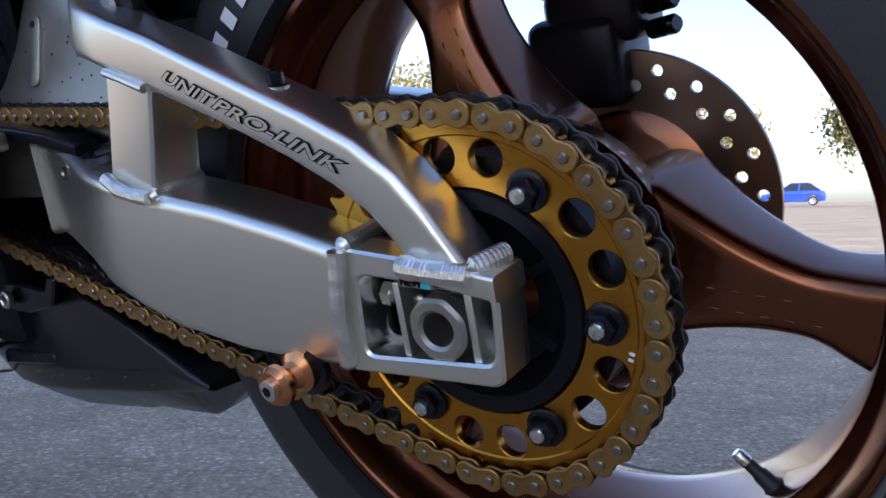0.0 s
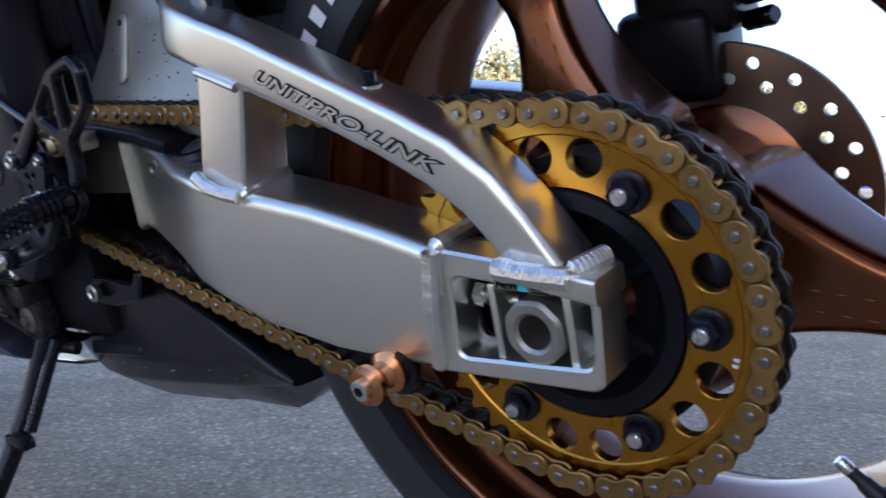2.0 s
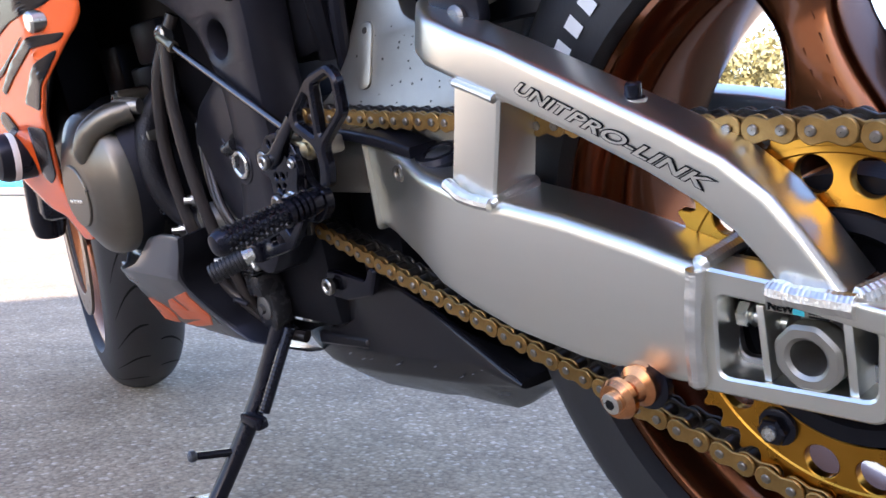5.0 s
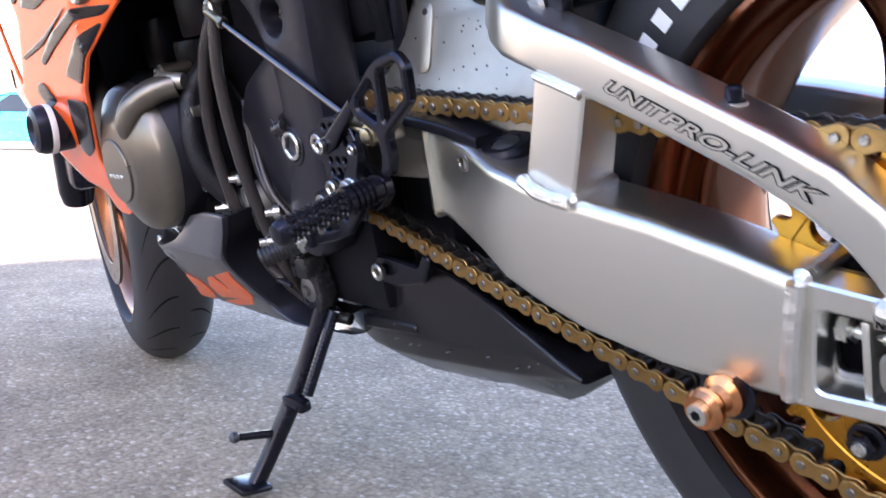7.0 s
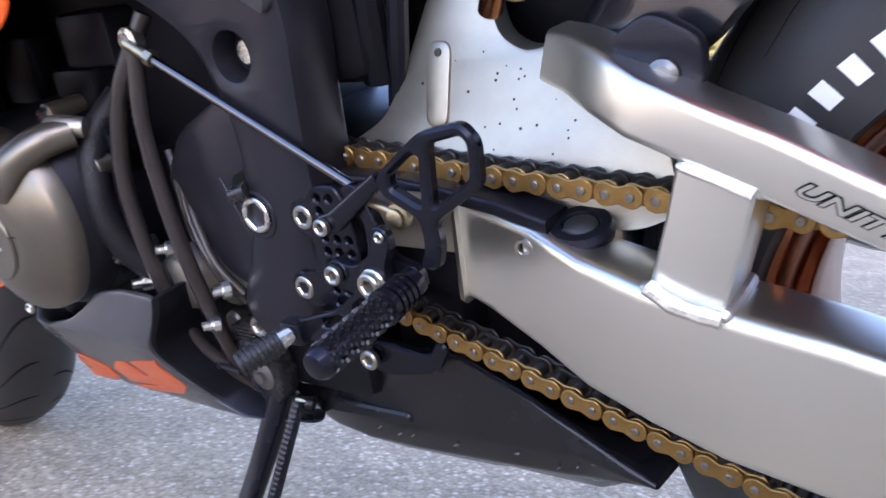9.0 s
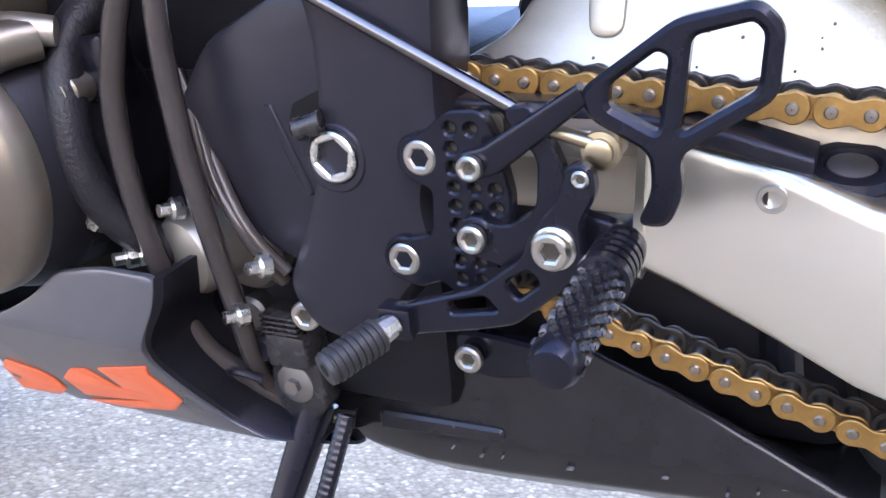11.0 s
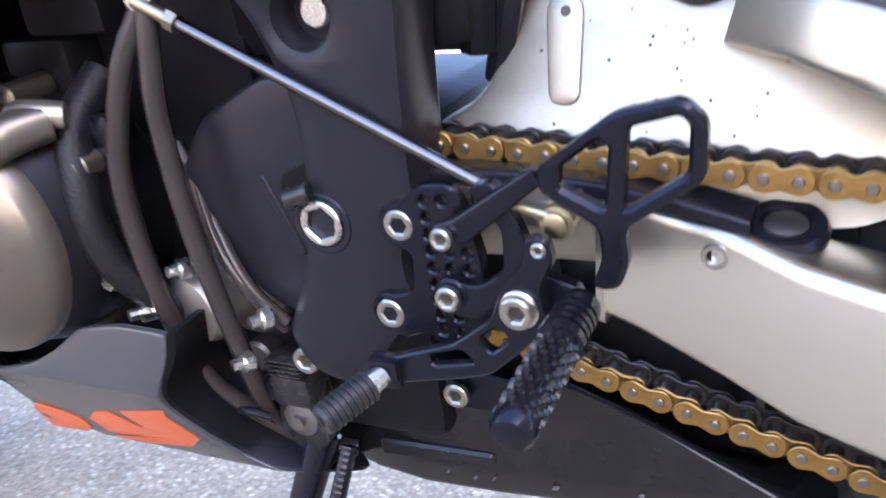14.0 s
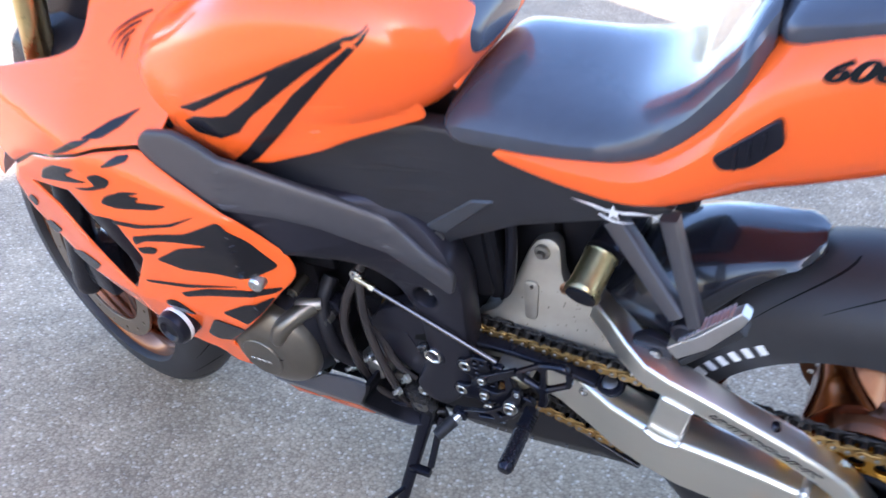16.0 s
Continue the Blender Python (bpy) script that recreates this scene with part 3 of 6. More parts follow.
# -- writing --
def lettering(name, text, size, origin, right, up, material, parent, shear=0.0, weight=0.0, width=1.0, depth=0.0004, label="", span=0.0):
    """Raised letters with their baseline start at origin; span sets the length of the line."""
    cu = bpy.data.curves.new(name, "FONT")
    cu.body, cu.size, cu.shear, cu.extrude = text, size, shear, depth
    ob = new(name, cu)
    if span:
        plain = bpy.data.meshes.new_from_object(ob)
        xs = [v.co.x for v in plain.vertices]
        width = span / (max(xs) - min(xs))
        bpy.data.meshes.remove(plain)
    cu.offset = weight
    bpy.context.view_layer.update()
    me = bpy.data.meshes.new_from_object(ob)
    bpy.data.objects.remove(ob)
    r, u = Vector(right).normalized(), Vector(up)
    u = (u - r * u.dot(r)).normalized()
    n = r.cross(u)
    bm = bmesh.new()
    bm.from_mesh(me)
    bpy.data.meshes.remove(me)
    bmesh.ops.remove_doubles(bm, verts=bm.verts, dist=1e-6)
    for v in bm.verts:
        v.co = Vector(origin) + r * v.co.x * width + u * v.co.y + n * v.co.z
    # one object for each letter
    left = set(bm.faces)
    while left:
        stack, found = [left.pop()], []
        while stack:
            f = stack.pop()
            found.append(f)
            for e in f.edges:
                for g in e.link_faces:
                    if g in left:
                        left.discard(g)
                        stack.append(g)
        one, index = bmesh.new(), {}
        for f in found:
            for v in f.verts:
                if v not in index:
                    index[v] = one.verts.new(v.co)
            one.faces.new([index[v] for v in f.verts])
        part(name, one, material, parent, label, smooth=0)
    bm.free()


along = (0.129, 0.0, -0.0630)
for text, start, span in (("UNIT", (-0.1712, 0.4627), 0.0432), ("PRO-LINK", (-0.1326, 0.4438), 0.0970)):
    lettering("brace_letter", text, 0.0108, (start[0], -0.15455, start[1]), along, (0, 0, 1), INK, arm, 0.42, 0.00062, label="black outlined slanted lettering", span=span)
    lettering("letter_fill", text, 0.0108, (start[0], -0.15475, start[1]), along, (0, 0, 1), ALU, arm, 0.42, 0.00015, span=span)
lettering("sticker_word", "NEW", 0.0055, (-0.0175, -0.1562, 0.3405), (1, 0, -0.08), (0, 0, 1), INK, arm, 0, 0.0001, 1.1)
part("sticker", plate([rounded([(-0.0185, 0.3463), (0.016, 0.3435), (0.016, 0.3375), (-0.0185, 0.3395)], 0.0005)], -0.1558, 0.0006, 0.0001), ALU_RAW, arm, smooth=0)
part("sticker_patch", plate([[(-0.004, 0.3450), (0.002, 0.3446), (0.002, 0.3385), (-0.004, 0.3390)]], -0.1562, 0.0004, 0.0001), CYAN, arm, smooth=0)
for k in range(3):
    z = 0.3425 - 0.0016 * k
    part("sticker_bar", plate([[(0.004, z), (0.0145, z - 0.0008), (0.0145, z - 0.0017), (0.004, z - 0.0009)]], -0.1562, 0.0004, 0.0001), INK, arm, smooth=0)


# -- rear wheel --
def make_tyre(parent, x, z, R, half, bead, material=RUBBER, name="tyre", crown=0.75):
    prof = []
    for i in range(17):
        a = -math.pi / 2 + math.pi * i / 16
        y = half * math.sin(a)
        r = R - (R - bead) * (1 - abs(math.cos(a)) ** crown)
        prof.append((r, y))
    prof = [(bead - 0.004, -half * 0.82)] + prof + [(bead - 0.004, half * 0.82)]
    return part(name, lathe(prof, x, z, 96), material, parent, "black road tyre with cut tread")


def tread(parent, x, z, R, half, bead, n, crown=0.75, sweep=0.35):
    """Curved tread grooves as thin strips lying on the crown, black for the shade in the cuts."""
    for side in (-1, 1):
        for i in range(n):
            bm = bmesh.new()
            a0 = 2 * math.pi * (i + (0.5 if side > 0 else 0)) / n
            ring = []
            for j in range(9):
                w = j / 8
                ph = side * (0.14 + 0.85 * w)
                y = half * math.sin(ph)
                r = R - (R - bead) * (1 - abs(math.cos(ph)) ** crown) + 0.0006
                a = a0 + sweep * w * w + 0.04 * w
                wd = 0.0022 * math.sin(math.pi * (0.1 + 0.85 * w)) + 0.0006
                da = wd / r
                ring.append((bm.verts.new((x + r * math.cos(a - da), y, z + r * math.sin(a - da))), bm.verts.new((x + r * math.cos(a + da), y, z + r * math.sin(a + da)))))
            for p, q in zip(ring, ring[1:]):
                bm.faces.new((p[0], p[1], q[1], q[0]))
            part("tread_groove", bm, INK, parent, smooth=0)


AX, AZ = 0.0, 0.315


def make_rear_wheel():
    half = [(0.2285, 0.077), (0.2290, 0.0805), (0.2262, 0.0822), (0.2215, 0.0820), (0.2195, 0.0800), (0.2185, 0.0770), (0.2150, 0.0762), (0.2130, 0.0740), (0.2080, 0.0600), (0.2030, 0.0510), (0.1985, 0.0480), (0.1965, 0.0440), (0.1945, 0.0300), (0.1930, 0.0)]
    rim_prof = [(r, -y) for r, y in half] + half[-2::-1] + [(0.222, 0.070), (0.218, 0.055), (0.207, 0.035), (0.203, 0.0), (0.207, -0.035), (0.218, -0.055), (0.222, -0.070)]
    wheel = part("rear_wheel", lathe(rim_prof, AX, AZ, 96), BRONZE, bike, "bronze-painted three-spoke alloy wheel")
    ty = make_tyre(wheel, AX, AZ, 0.316, 0.091, 0.222)
    tread(ty, AX, AZ, 0.316, 0.091, 0.222, 22)
    hub = [(0.030, -0.078), (0.062, -0.077), (0.082, -0.068), (0.092, -0.048), (0.086, -0.018), (0.070, 0.010), (0.059, 0.04), (0.056, 0.088), (0.050, 0.099), (0.030, 0.100)]
    part("hub", lathe(hub, AX, AZ, 48), BRONZE, wheel)
    for k in range(3):
        a = radians(-11.5 + 120 * k)
        secs = []
        for i in range(17):
            w = i / 16
            r = 0.042 + 0.158 * w
            half_w = 0.0205 + 0.046 * max(0.0, 1 - w / 0.72) ** 1.7 + 0.009 * max(0, w - 0.76) * 4.0
            half_w *= min(1.0, 0.62 + 2.2 * w)
            depth = 0.046 - 0.024 * w + 0.014 * max(0.0, 1 - w / 0.4) ** 2 + 0.010 * max(0, w - 0.8) * 5
            ring = []
            for t, y in rounded([(-half_w, -depth), (half_w, -depth), (half_w * 1.0, depth), (-half_w * 1.0, depth)], 0.013, 5):
                u = t + 0.016 * max(0.0, 1 - w / 0.9)
                ring.append((AX + r * math.cos(a) - u * math.sin(a), y, AZ + r * math.sin(a) + u * math.cos(a)))
            secs.append(ring)
        sp = part("spoke", loft(secs), BRONZE, wheel)
        for row in range(2):
            for q in range(5 if row else 4):
                r0 = 0.105 + 0.0135 * q + 0.004 * row
                t0 = 0.006 - 0.012 * row
                bm = box(-0.0030, 0.0030, -0.0012, 0.0012, -0.0005, 0.0005, 0.0003, 1)
                w = (r0 - 0.042) / 0.158
                yy = -(0.046 - 0.024 * w + 0.010 * max(0, w - 0.8) * 5) + 0.0008
                bmesh.ops.transform(bm, matrix=Matrix.Translation((AX + r0 * math.cos(a) - t0 * math.sin(a), yy, AZ + r0 * math.sin(a) + t0 * math.cos(a))) @ Matrix.Rotation(-a, 4, "Y"), verts=bm.verts)
                part("cast_mark", bm, BRONZE, sp)
    # valve
    va = radians(-49.5)
    c, s = math.cos(va), math.sin(va)
    p0, p1 = (AX + 0.195 * c, -0.02, AZ + 0.195 * s), (AX + 0.158 * c - 0.002, -0.024, AZ + 0.158 * s)
    part("valve", turned([(0, 0.008), (0.004, 0.0055), (0.012, 0.005), (0.0135, 0.004), (0.022, 0.0038)], p0, p1, 16), RUBBER, wheel, "rubber tyre valve with metal cap")
    part("valve_cap", turned([(0.022, 0.0042), (0.029, 0.0042), (0.031, 0.003)], p0, p1, 12), STEEL, wheel)
    # brake disc on the far side
    holes = []
    for k in range(20):
        a = 2 * math.pi * k / 20
        holes.append(circle(AX + 0.0965 * math.cos(a), AZ + 0.0965 * math.sin(a), 0.0043, 12))
        holes.append(circle(AX + 0.0835 * math.cos(a + 0.16), AZ + 0.0835 * math.sin(a + 0.16), 0.0043, 12))
    part("brake_disc", plate([circle(AX, AZ, 0.109, 96), circle(AX, AZ, 0.060, 64)] + holes, 0.104, 0.005, 0.0006), DISC, wheel, "drilled steel brake disc with brown heat tint")
    part("disc_carrier", lathe([(0.040, 0.094), (0.058, 0.099), (0.066, 0.103), (0.066, 0.108), (0.040, 0.108)], AX, AZ, 48), BRONZE, wheel)
    return wheel


wheel = make_rear_wheel()

# white sidewall bars in place of the maker's name
for i in range(8):
    a = radians(152 - 4.4 * i)
    r0, r1 = 0.239, 0.253
    pts = []
    for rr, aa in ((r0, -0.024), (r1, -0.018), (r1, 0.022), (r0, 0.016)):
        pts.append((AX + rr * math.cos(a + aa), AZ + rr * math.sin(a + aa)))
    def on_wall(c):
        r = math.hypot(c.x - AX, c.z - AZ)
        t = min(1.0, max(0.0, (r - 0.222) / 0.094))
        k = (1 - t) ** (1 / 0.75) if t < 1 else 0
        cosa = max(0.0, min(1.0, t)) ** (1 / 0.75)
        y = -0.091 * math.sqrt(max(0.0, 1 - cosa * cosa))
        return Vector((c.x, y - 0.0007 + (c.y + 0.09) * 0.2, c.z))
    part("sidewall_mark", plate([pts], -0.09, 0.001, 0.0001, on_wall, dense=1), WHITE, wheel, "white raised sidewall lettering", smooth=0)


# -- sprocket --
def make_sprocket():
    N, R = 43, 0.10868
    teeth = []
    for k in range(N):
        a = radians(91.7) - 2 * math.pi * k / N
        for da, r in ((-0.5, 0.1125), (-0.40, 0.1118), (-0.22, 0.1058), (0, 0.1037), (0.22, 0.1058), (0.40, 0.1118)):
            b = a - da * 2 * math.pi / N
            teeth.append((AX + r * math.cos(b), AZ + r * math.sin(b)))
    cuts = [circle(AX, AZ, 0.0672, 64)]
    for k in range(6):
        for q in (20, 40):
            b = radians(55.6 - 60 * k - q)
            cuts.append(circle(AX + 0.0850 * math.cos(b), AZ + 0.0850 * math.sin(b), 0.0102, 24))
    spr = part("rear_sprocket", plate([teeth] + cuts, -0.1155, 0.007, 0.0006), GOLD, bike, "gold anodised drilled rear sprocket")
    part("sprocket_rim", lathe([(0.0985, -0.1155), (0.0995, -0.1164), (0.0965, -0.1164), (0.0955, -0.1155)], AX, AZ, 96), GOLD, spr)
    car = part("sprocket_carrier", lathe([(0.030, -0.098), (0.044, -0.100), (0.052, -0.108), (0.056, -0.1165), (0.0655, -0.1170), (0.0668, -0.114), (0.0668, -0.105), (0.082, -0.104), (0.080, -0.070), (0.03, -0.07)], AX, AZ, 64), ENGINE, spr, "black cush-drive carrier")
    for k in range(6):
        b = radians(26.8 - 60 * k)
        c, s = math.cos(b), math.sin(b)
        bm = box(0.026, 0.050, -0.108, -0.092, -0.003, 0.003, 0.001)
        bmesh.ops.transform(bm, matrix=Matrix.Translation((AX, 0, AZ)) @ Matrix.Rotation(-b, 4, "Y"), verts=bm.verts)
        part("rib", bm, ENGINE, car)
    for k in range(6):
        b = radians(55.6 - 60 * k)
        x, z = AX + 0.0785 * math.cos(b), AZ + 0.0785 * math.sin(b)
        nut = part("sprocket_nut", join(lathe([(0.004, -0.1158), (0.0118, -0.1158), (0.0115, -0.1185), (0.0095, -0.1195), (0.004, -0.1195)], x, z, 24),
                                        lathe([(0.004, -0.118), (0.0088, -0.118), (0.0088, -0.125), (0.0075, -0.1265), (0.004, -0.1265)], x, z, 6)), BLACK, spr, "black flanged nut")
        part("stud", lathe([(0.0003, -0.1295), (0.0038, -0.1290), (0.0045, -0.128), (0.0045, -0.11), (0.0003, -0.11)], x, z, 16), STEEL, spr)
    # size mark, as on the gold face
    for q in range(2):
        b = radians(-14 - 2.2 * q)
        part("stamped_mark", plate([[(AX + r * math.cos(b + d), AZ + r * math.sin(b + d)) for r, d in ((0.0915, 0.012), (0.0945, 0.012), (0.0945, -0.008), (0.0915, -0.008))]], -0.1158, 0.0004, 0.0001), WHITE, spr, smooth=0)
    return spr


make_sprocket()


# -- chain --
def make_chain():
    PITCH, N, R = 0.015875, 43, 0.10868
    fx, fz, fr = -0.625, 0.421, 0.0432
    CY = -0.112
    path = []
    # rear arc from the top backwards and under, then the lower run with its sag, the front arc and the upper run
    d = math.hypot(fx - AX, fz - AZ)
    base = math.atan2(fz - AZ, fx - AX)
    off = math.acos((R - fr) / d)
    top, low = base - off, base + off
    a = top
    while a > low - 2 * math.pi:
        path.append(Vector((AX + R * math.cos(a), CY, AZ + R * math.sin(a))))
        a -= 0.01
    p0 = Vector((AX + R * math.cos(low), CY, AZ + R * math.sin(low)))
    p1 = Vector((fx + fr * math.cos(low), CY, fz + fr * math.sin(low)))
    for i in range(200):
        w = i / 199
        q = p0.lerp(p1, w)
        q.z -= 0.004 * 4 * w * (1 - w)
        path.append(q)
    a = low
    while a > top:
        path.append(Vector((fx + fr * math.cos(a), CY, fz + fr * math.sin(a))))
        a -= 0.02
    p2 = Vector((fx + fr * math.cos(top), CY, fz + fr * math.sin(top)))
    p3 = Vector((AX + R * math.cos(top), CY, AZ + R * math.sin(top)))
    for i in range(200):
        w = i / 199
        q = p2.lerp(p3, w)
        q.z -= 0.003 * 4 * w * (1 - w)
        path.append(q)
    # begin at the known pin near the top
    want = Vector((AX + R * math.cos(radians(91.7)), CY, AZ + R * math.sin(radians(91.7))))
    s = min(range(len(path)), key=lambda i: (path[i] - want).length)
    path = path[s:] + path[:s] + [path[s]]
    total = sum((b - c).length for b, c in zip(path, path[1:]))
    count = 2 * round(total / PITCH / 2)
    pins, step, need, acc = [path[0]], total / count, 0.0, 0.0
    for b, c in zip(path, path[1:]):
        seg = (c - b).length
        while acc + seg >= step * len(pins) and len(pins) < count:
            pins.append(b.lerp(c, (step * len(pins) - acc) / seg))
        acc += seg
    def figure_eight(w, waist):
        pts = []
        for cx, s0 in ((PITCH, -1), (0, 1)):
            for i in range(11):
                ang = (-math.pi / 2 + math.pi * i / 10) * 1.0 + (0 if s0 < 0 else math.pi)
                pts.append((cx + w * math.cos(ang), w * math.sin(ang)))
            pts.append((PITCH / 2, waist if s0 < 0 else -waist))
        return pts
    pins = [Vector((p.x, p.y + 0.035 * max(0.0, -p.x), p.z)) for p in pins]
    outer_plate = plate([figure_eight(0.0077, 0.0054)], -0.0118, 0.0022, 0.0006)
    inner_plate = plate([figure_eight(0.0074, 0.0054)], -0.0078, 0.0022, 0.0005)
    # The far plates share the rollers' dark steel, unlike the gold near ones.
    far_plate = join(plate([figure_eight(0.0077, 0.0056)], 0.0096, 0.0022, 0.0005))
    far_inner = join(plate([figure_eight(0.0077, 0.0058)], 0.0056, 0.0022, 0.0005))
    rivet = lathe([(0.0003, -0.0138), (0.0024, -0.0136), (0.0030, -0.0129), (0.0031, 0.013), (0.0003, 0.0134)], 0, 0, 14)
    roller = lathe([(0.0003, -0.0095), (0.0046, -0.0095), (0.0046, -0.0056), (0.0051, -0.0055), (0.0051, 0.0055), (0.0046, 0.0056), (0.0046, 0.0095), (0.0003, 0.0095)], 0, 0, 12)
    meshes = {}
    for key, bm, m in (("outer", outer_plate, CHAIN), ("rivet", rivet, PIN), ("inner", inner_plate, CHAIN), ("far", far_plate, DARKSTEEL), ("far_inner", far_inner, DARKSTEEL), ("roller", roller, DARKSTEEL)):
        me = bpy.data.meshes.new(key)
        bmesh.ops.recalc_face_normals(bm, faces=bm.faces)
        bm.to_mesh(me)
        bm.free()
        me.shade_smooth()
        me.set_sharp_from_angle(angle=radians(35))
        me.materials.append(m)
        meshes[key] = me
    chain = part("drive_chain", lathe([(0.020, -0.1165), (fr - 0.004, -0.1165), (fr - 0.004, -0.1075), (0.020, -0.1075)], fx, fz, 16), DARKSTEEL, bike, "gold drive chain with steel rivets and oily rollers")
    for i in range(count):
        a, b = pins[i], pins[(i + 1) % count]
        d = b - a
        m = Matrix.Translation(a) @ Matrix.Rotation(-math.atan2(d.z, d.x), 4, "Y")
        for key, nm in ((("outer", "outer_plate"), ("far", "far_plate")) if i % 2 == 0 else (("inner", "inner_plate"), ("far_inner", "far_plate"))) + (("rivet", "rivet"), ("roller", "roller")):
            ob = new(nm, meshes[key])
            ob.parent = chain
            ob.matrix_basis = m
    return chain


make_chain()


# -- rear brake caliper --
cal = part("rear_caliper", box(-0.063, 0.012, 0.085, 0.150, 0.385, 0.452, 0.012, 3), PLASTIC, bike, "black brake caliper over the disc")
part("caliper_bridge", box(-0.048, 0.026, 0.09, 0.145, 0.430, 0.472, 0.010, 3), PLASTIC, cal)
part("bleed_boss", box(-0.055, -0.005, 0.095, 0.14, 0.465, 0.495, 0.008, 3), PLASTIC, cal)
part("caliper_bracket", box(-0.078, -0.05, 0.09, 0.14, 0.36, 0.42, 0.006), PLASTIC, cal)
for dx, dz in ((0.045, 0.470), (0.056, 0.452), (0.056, 0.435)):
    part("caliper_pin", turned([(0, 0.007), (0.012, 0.007), (0.0125, 0.006), (0.015, 0.006), (0.0155, 0.007), (0.022, 0.007), (0.025, 0.005)], (dx - 0.028, 0.110, dz), (dx + 0.002, 0.095, dz + 0.004), 14), BLACK, cal)
part("far_swingarm", loft([quad_ring(0.150, 0.185, (x, t), (x, b), 0.008) for x, t, b in ((-0.40, 0.43, 0.35), (-0.2, 0.40, 0.30), (0.04, 0.35, 0.285))]), ALU, bike, "aluminium far arm of the swingarm")

# -- spools --
def spool(y):
    s = part("bobbin", turned([(0, 0.0115), (0.003, 0.0132), (0.006, 0.0132), (0.009, 0.009), (0.014, 0.0075), (0.018, 0.009), (0.020, 0.0125), (0.024, 0.0128), (0.028, 0.0105)], (-0.107, y, 0.282), (-0.109, y - 0.05, 0.280), 28), COPPER, bike, "copper anodised paddock stand bobbin")
    part("collar", turned([(0, 0.0185), (0.005, 0.0185), (0.006, 0.0155)], (-0.107, y + 0.004, 0.283), (-0.109, y - 0.05, 0.280), 28), BLACK, s)
    part("socket_bolt", join(turned([(0.0275, 0.0065), (0.031, 0.0065), (0.0315, 0.0052)], (-0.107, y, 0.282), (-0.109, y - 0.05, 0.280), 18)), STEEL, s)
    # The socket's shade is a flat black hexagon on the bolt head.
    part("hex_socket", turned([(0.0310, 0.0034), (0.0319, 0.0034)], (-0.107, y, 0.282), (-0.109, y - 0.05, 0.280), 6), INK, s, smooth=0)
spool(-0.153)

# -- chain slider --
sl = part("chain_slider", loft([quad_ring(-0.124, -0.095, (x, t), (x, b), 0.003) for x, t, b in ((-0.53, 0.447, 0.436), (-0.44, 0.446, 0.436), (-0.40, 0.441, 0.431), (-0.36, 0.434, 0.424), (-0.325, 0.424, 0.414))]), PLASTIC, bike, "black rubber chain slider")
e0, e1 = (-0.311, -0.105, 0.408), (-0.309, -0.112, 0.438)
part("slider_tab", join(turned([(0, 0.020), (0.006, 0.021), (0.010, 0.019), (0.010, 0.013), (0.007, 0.012)], e0, e1, 28)), PLASTIC, sl)
part("tab_screw", turned([(0.005, 0.011), (0.009, 0.0105), (0.010, 0.007)], e0, e1, 20), SOCKET, sl)

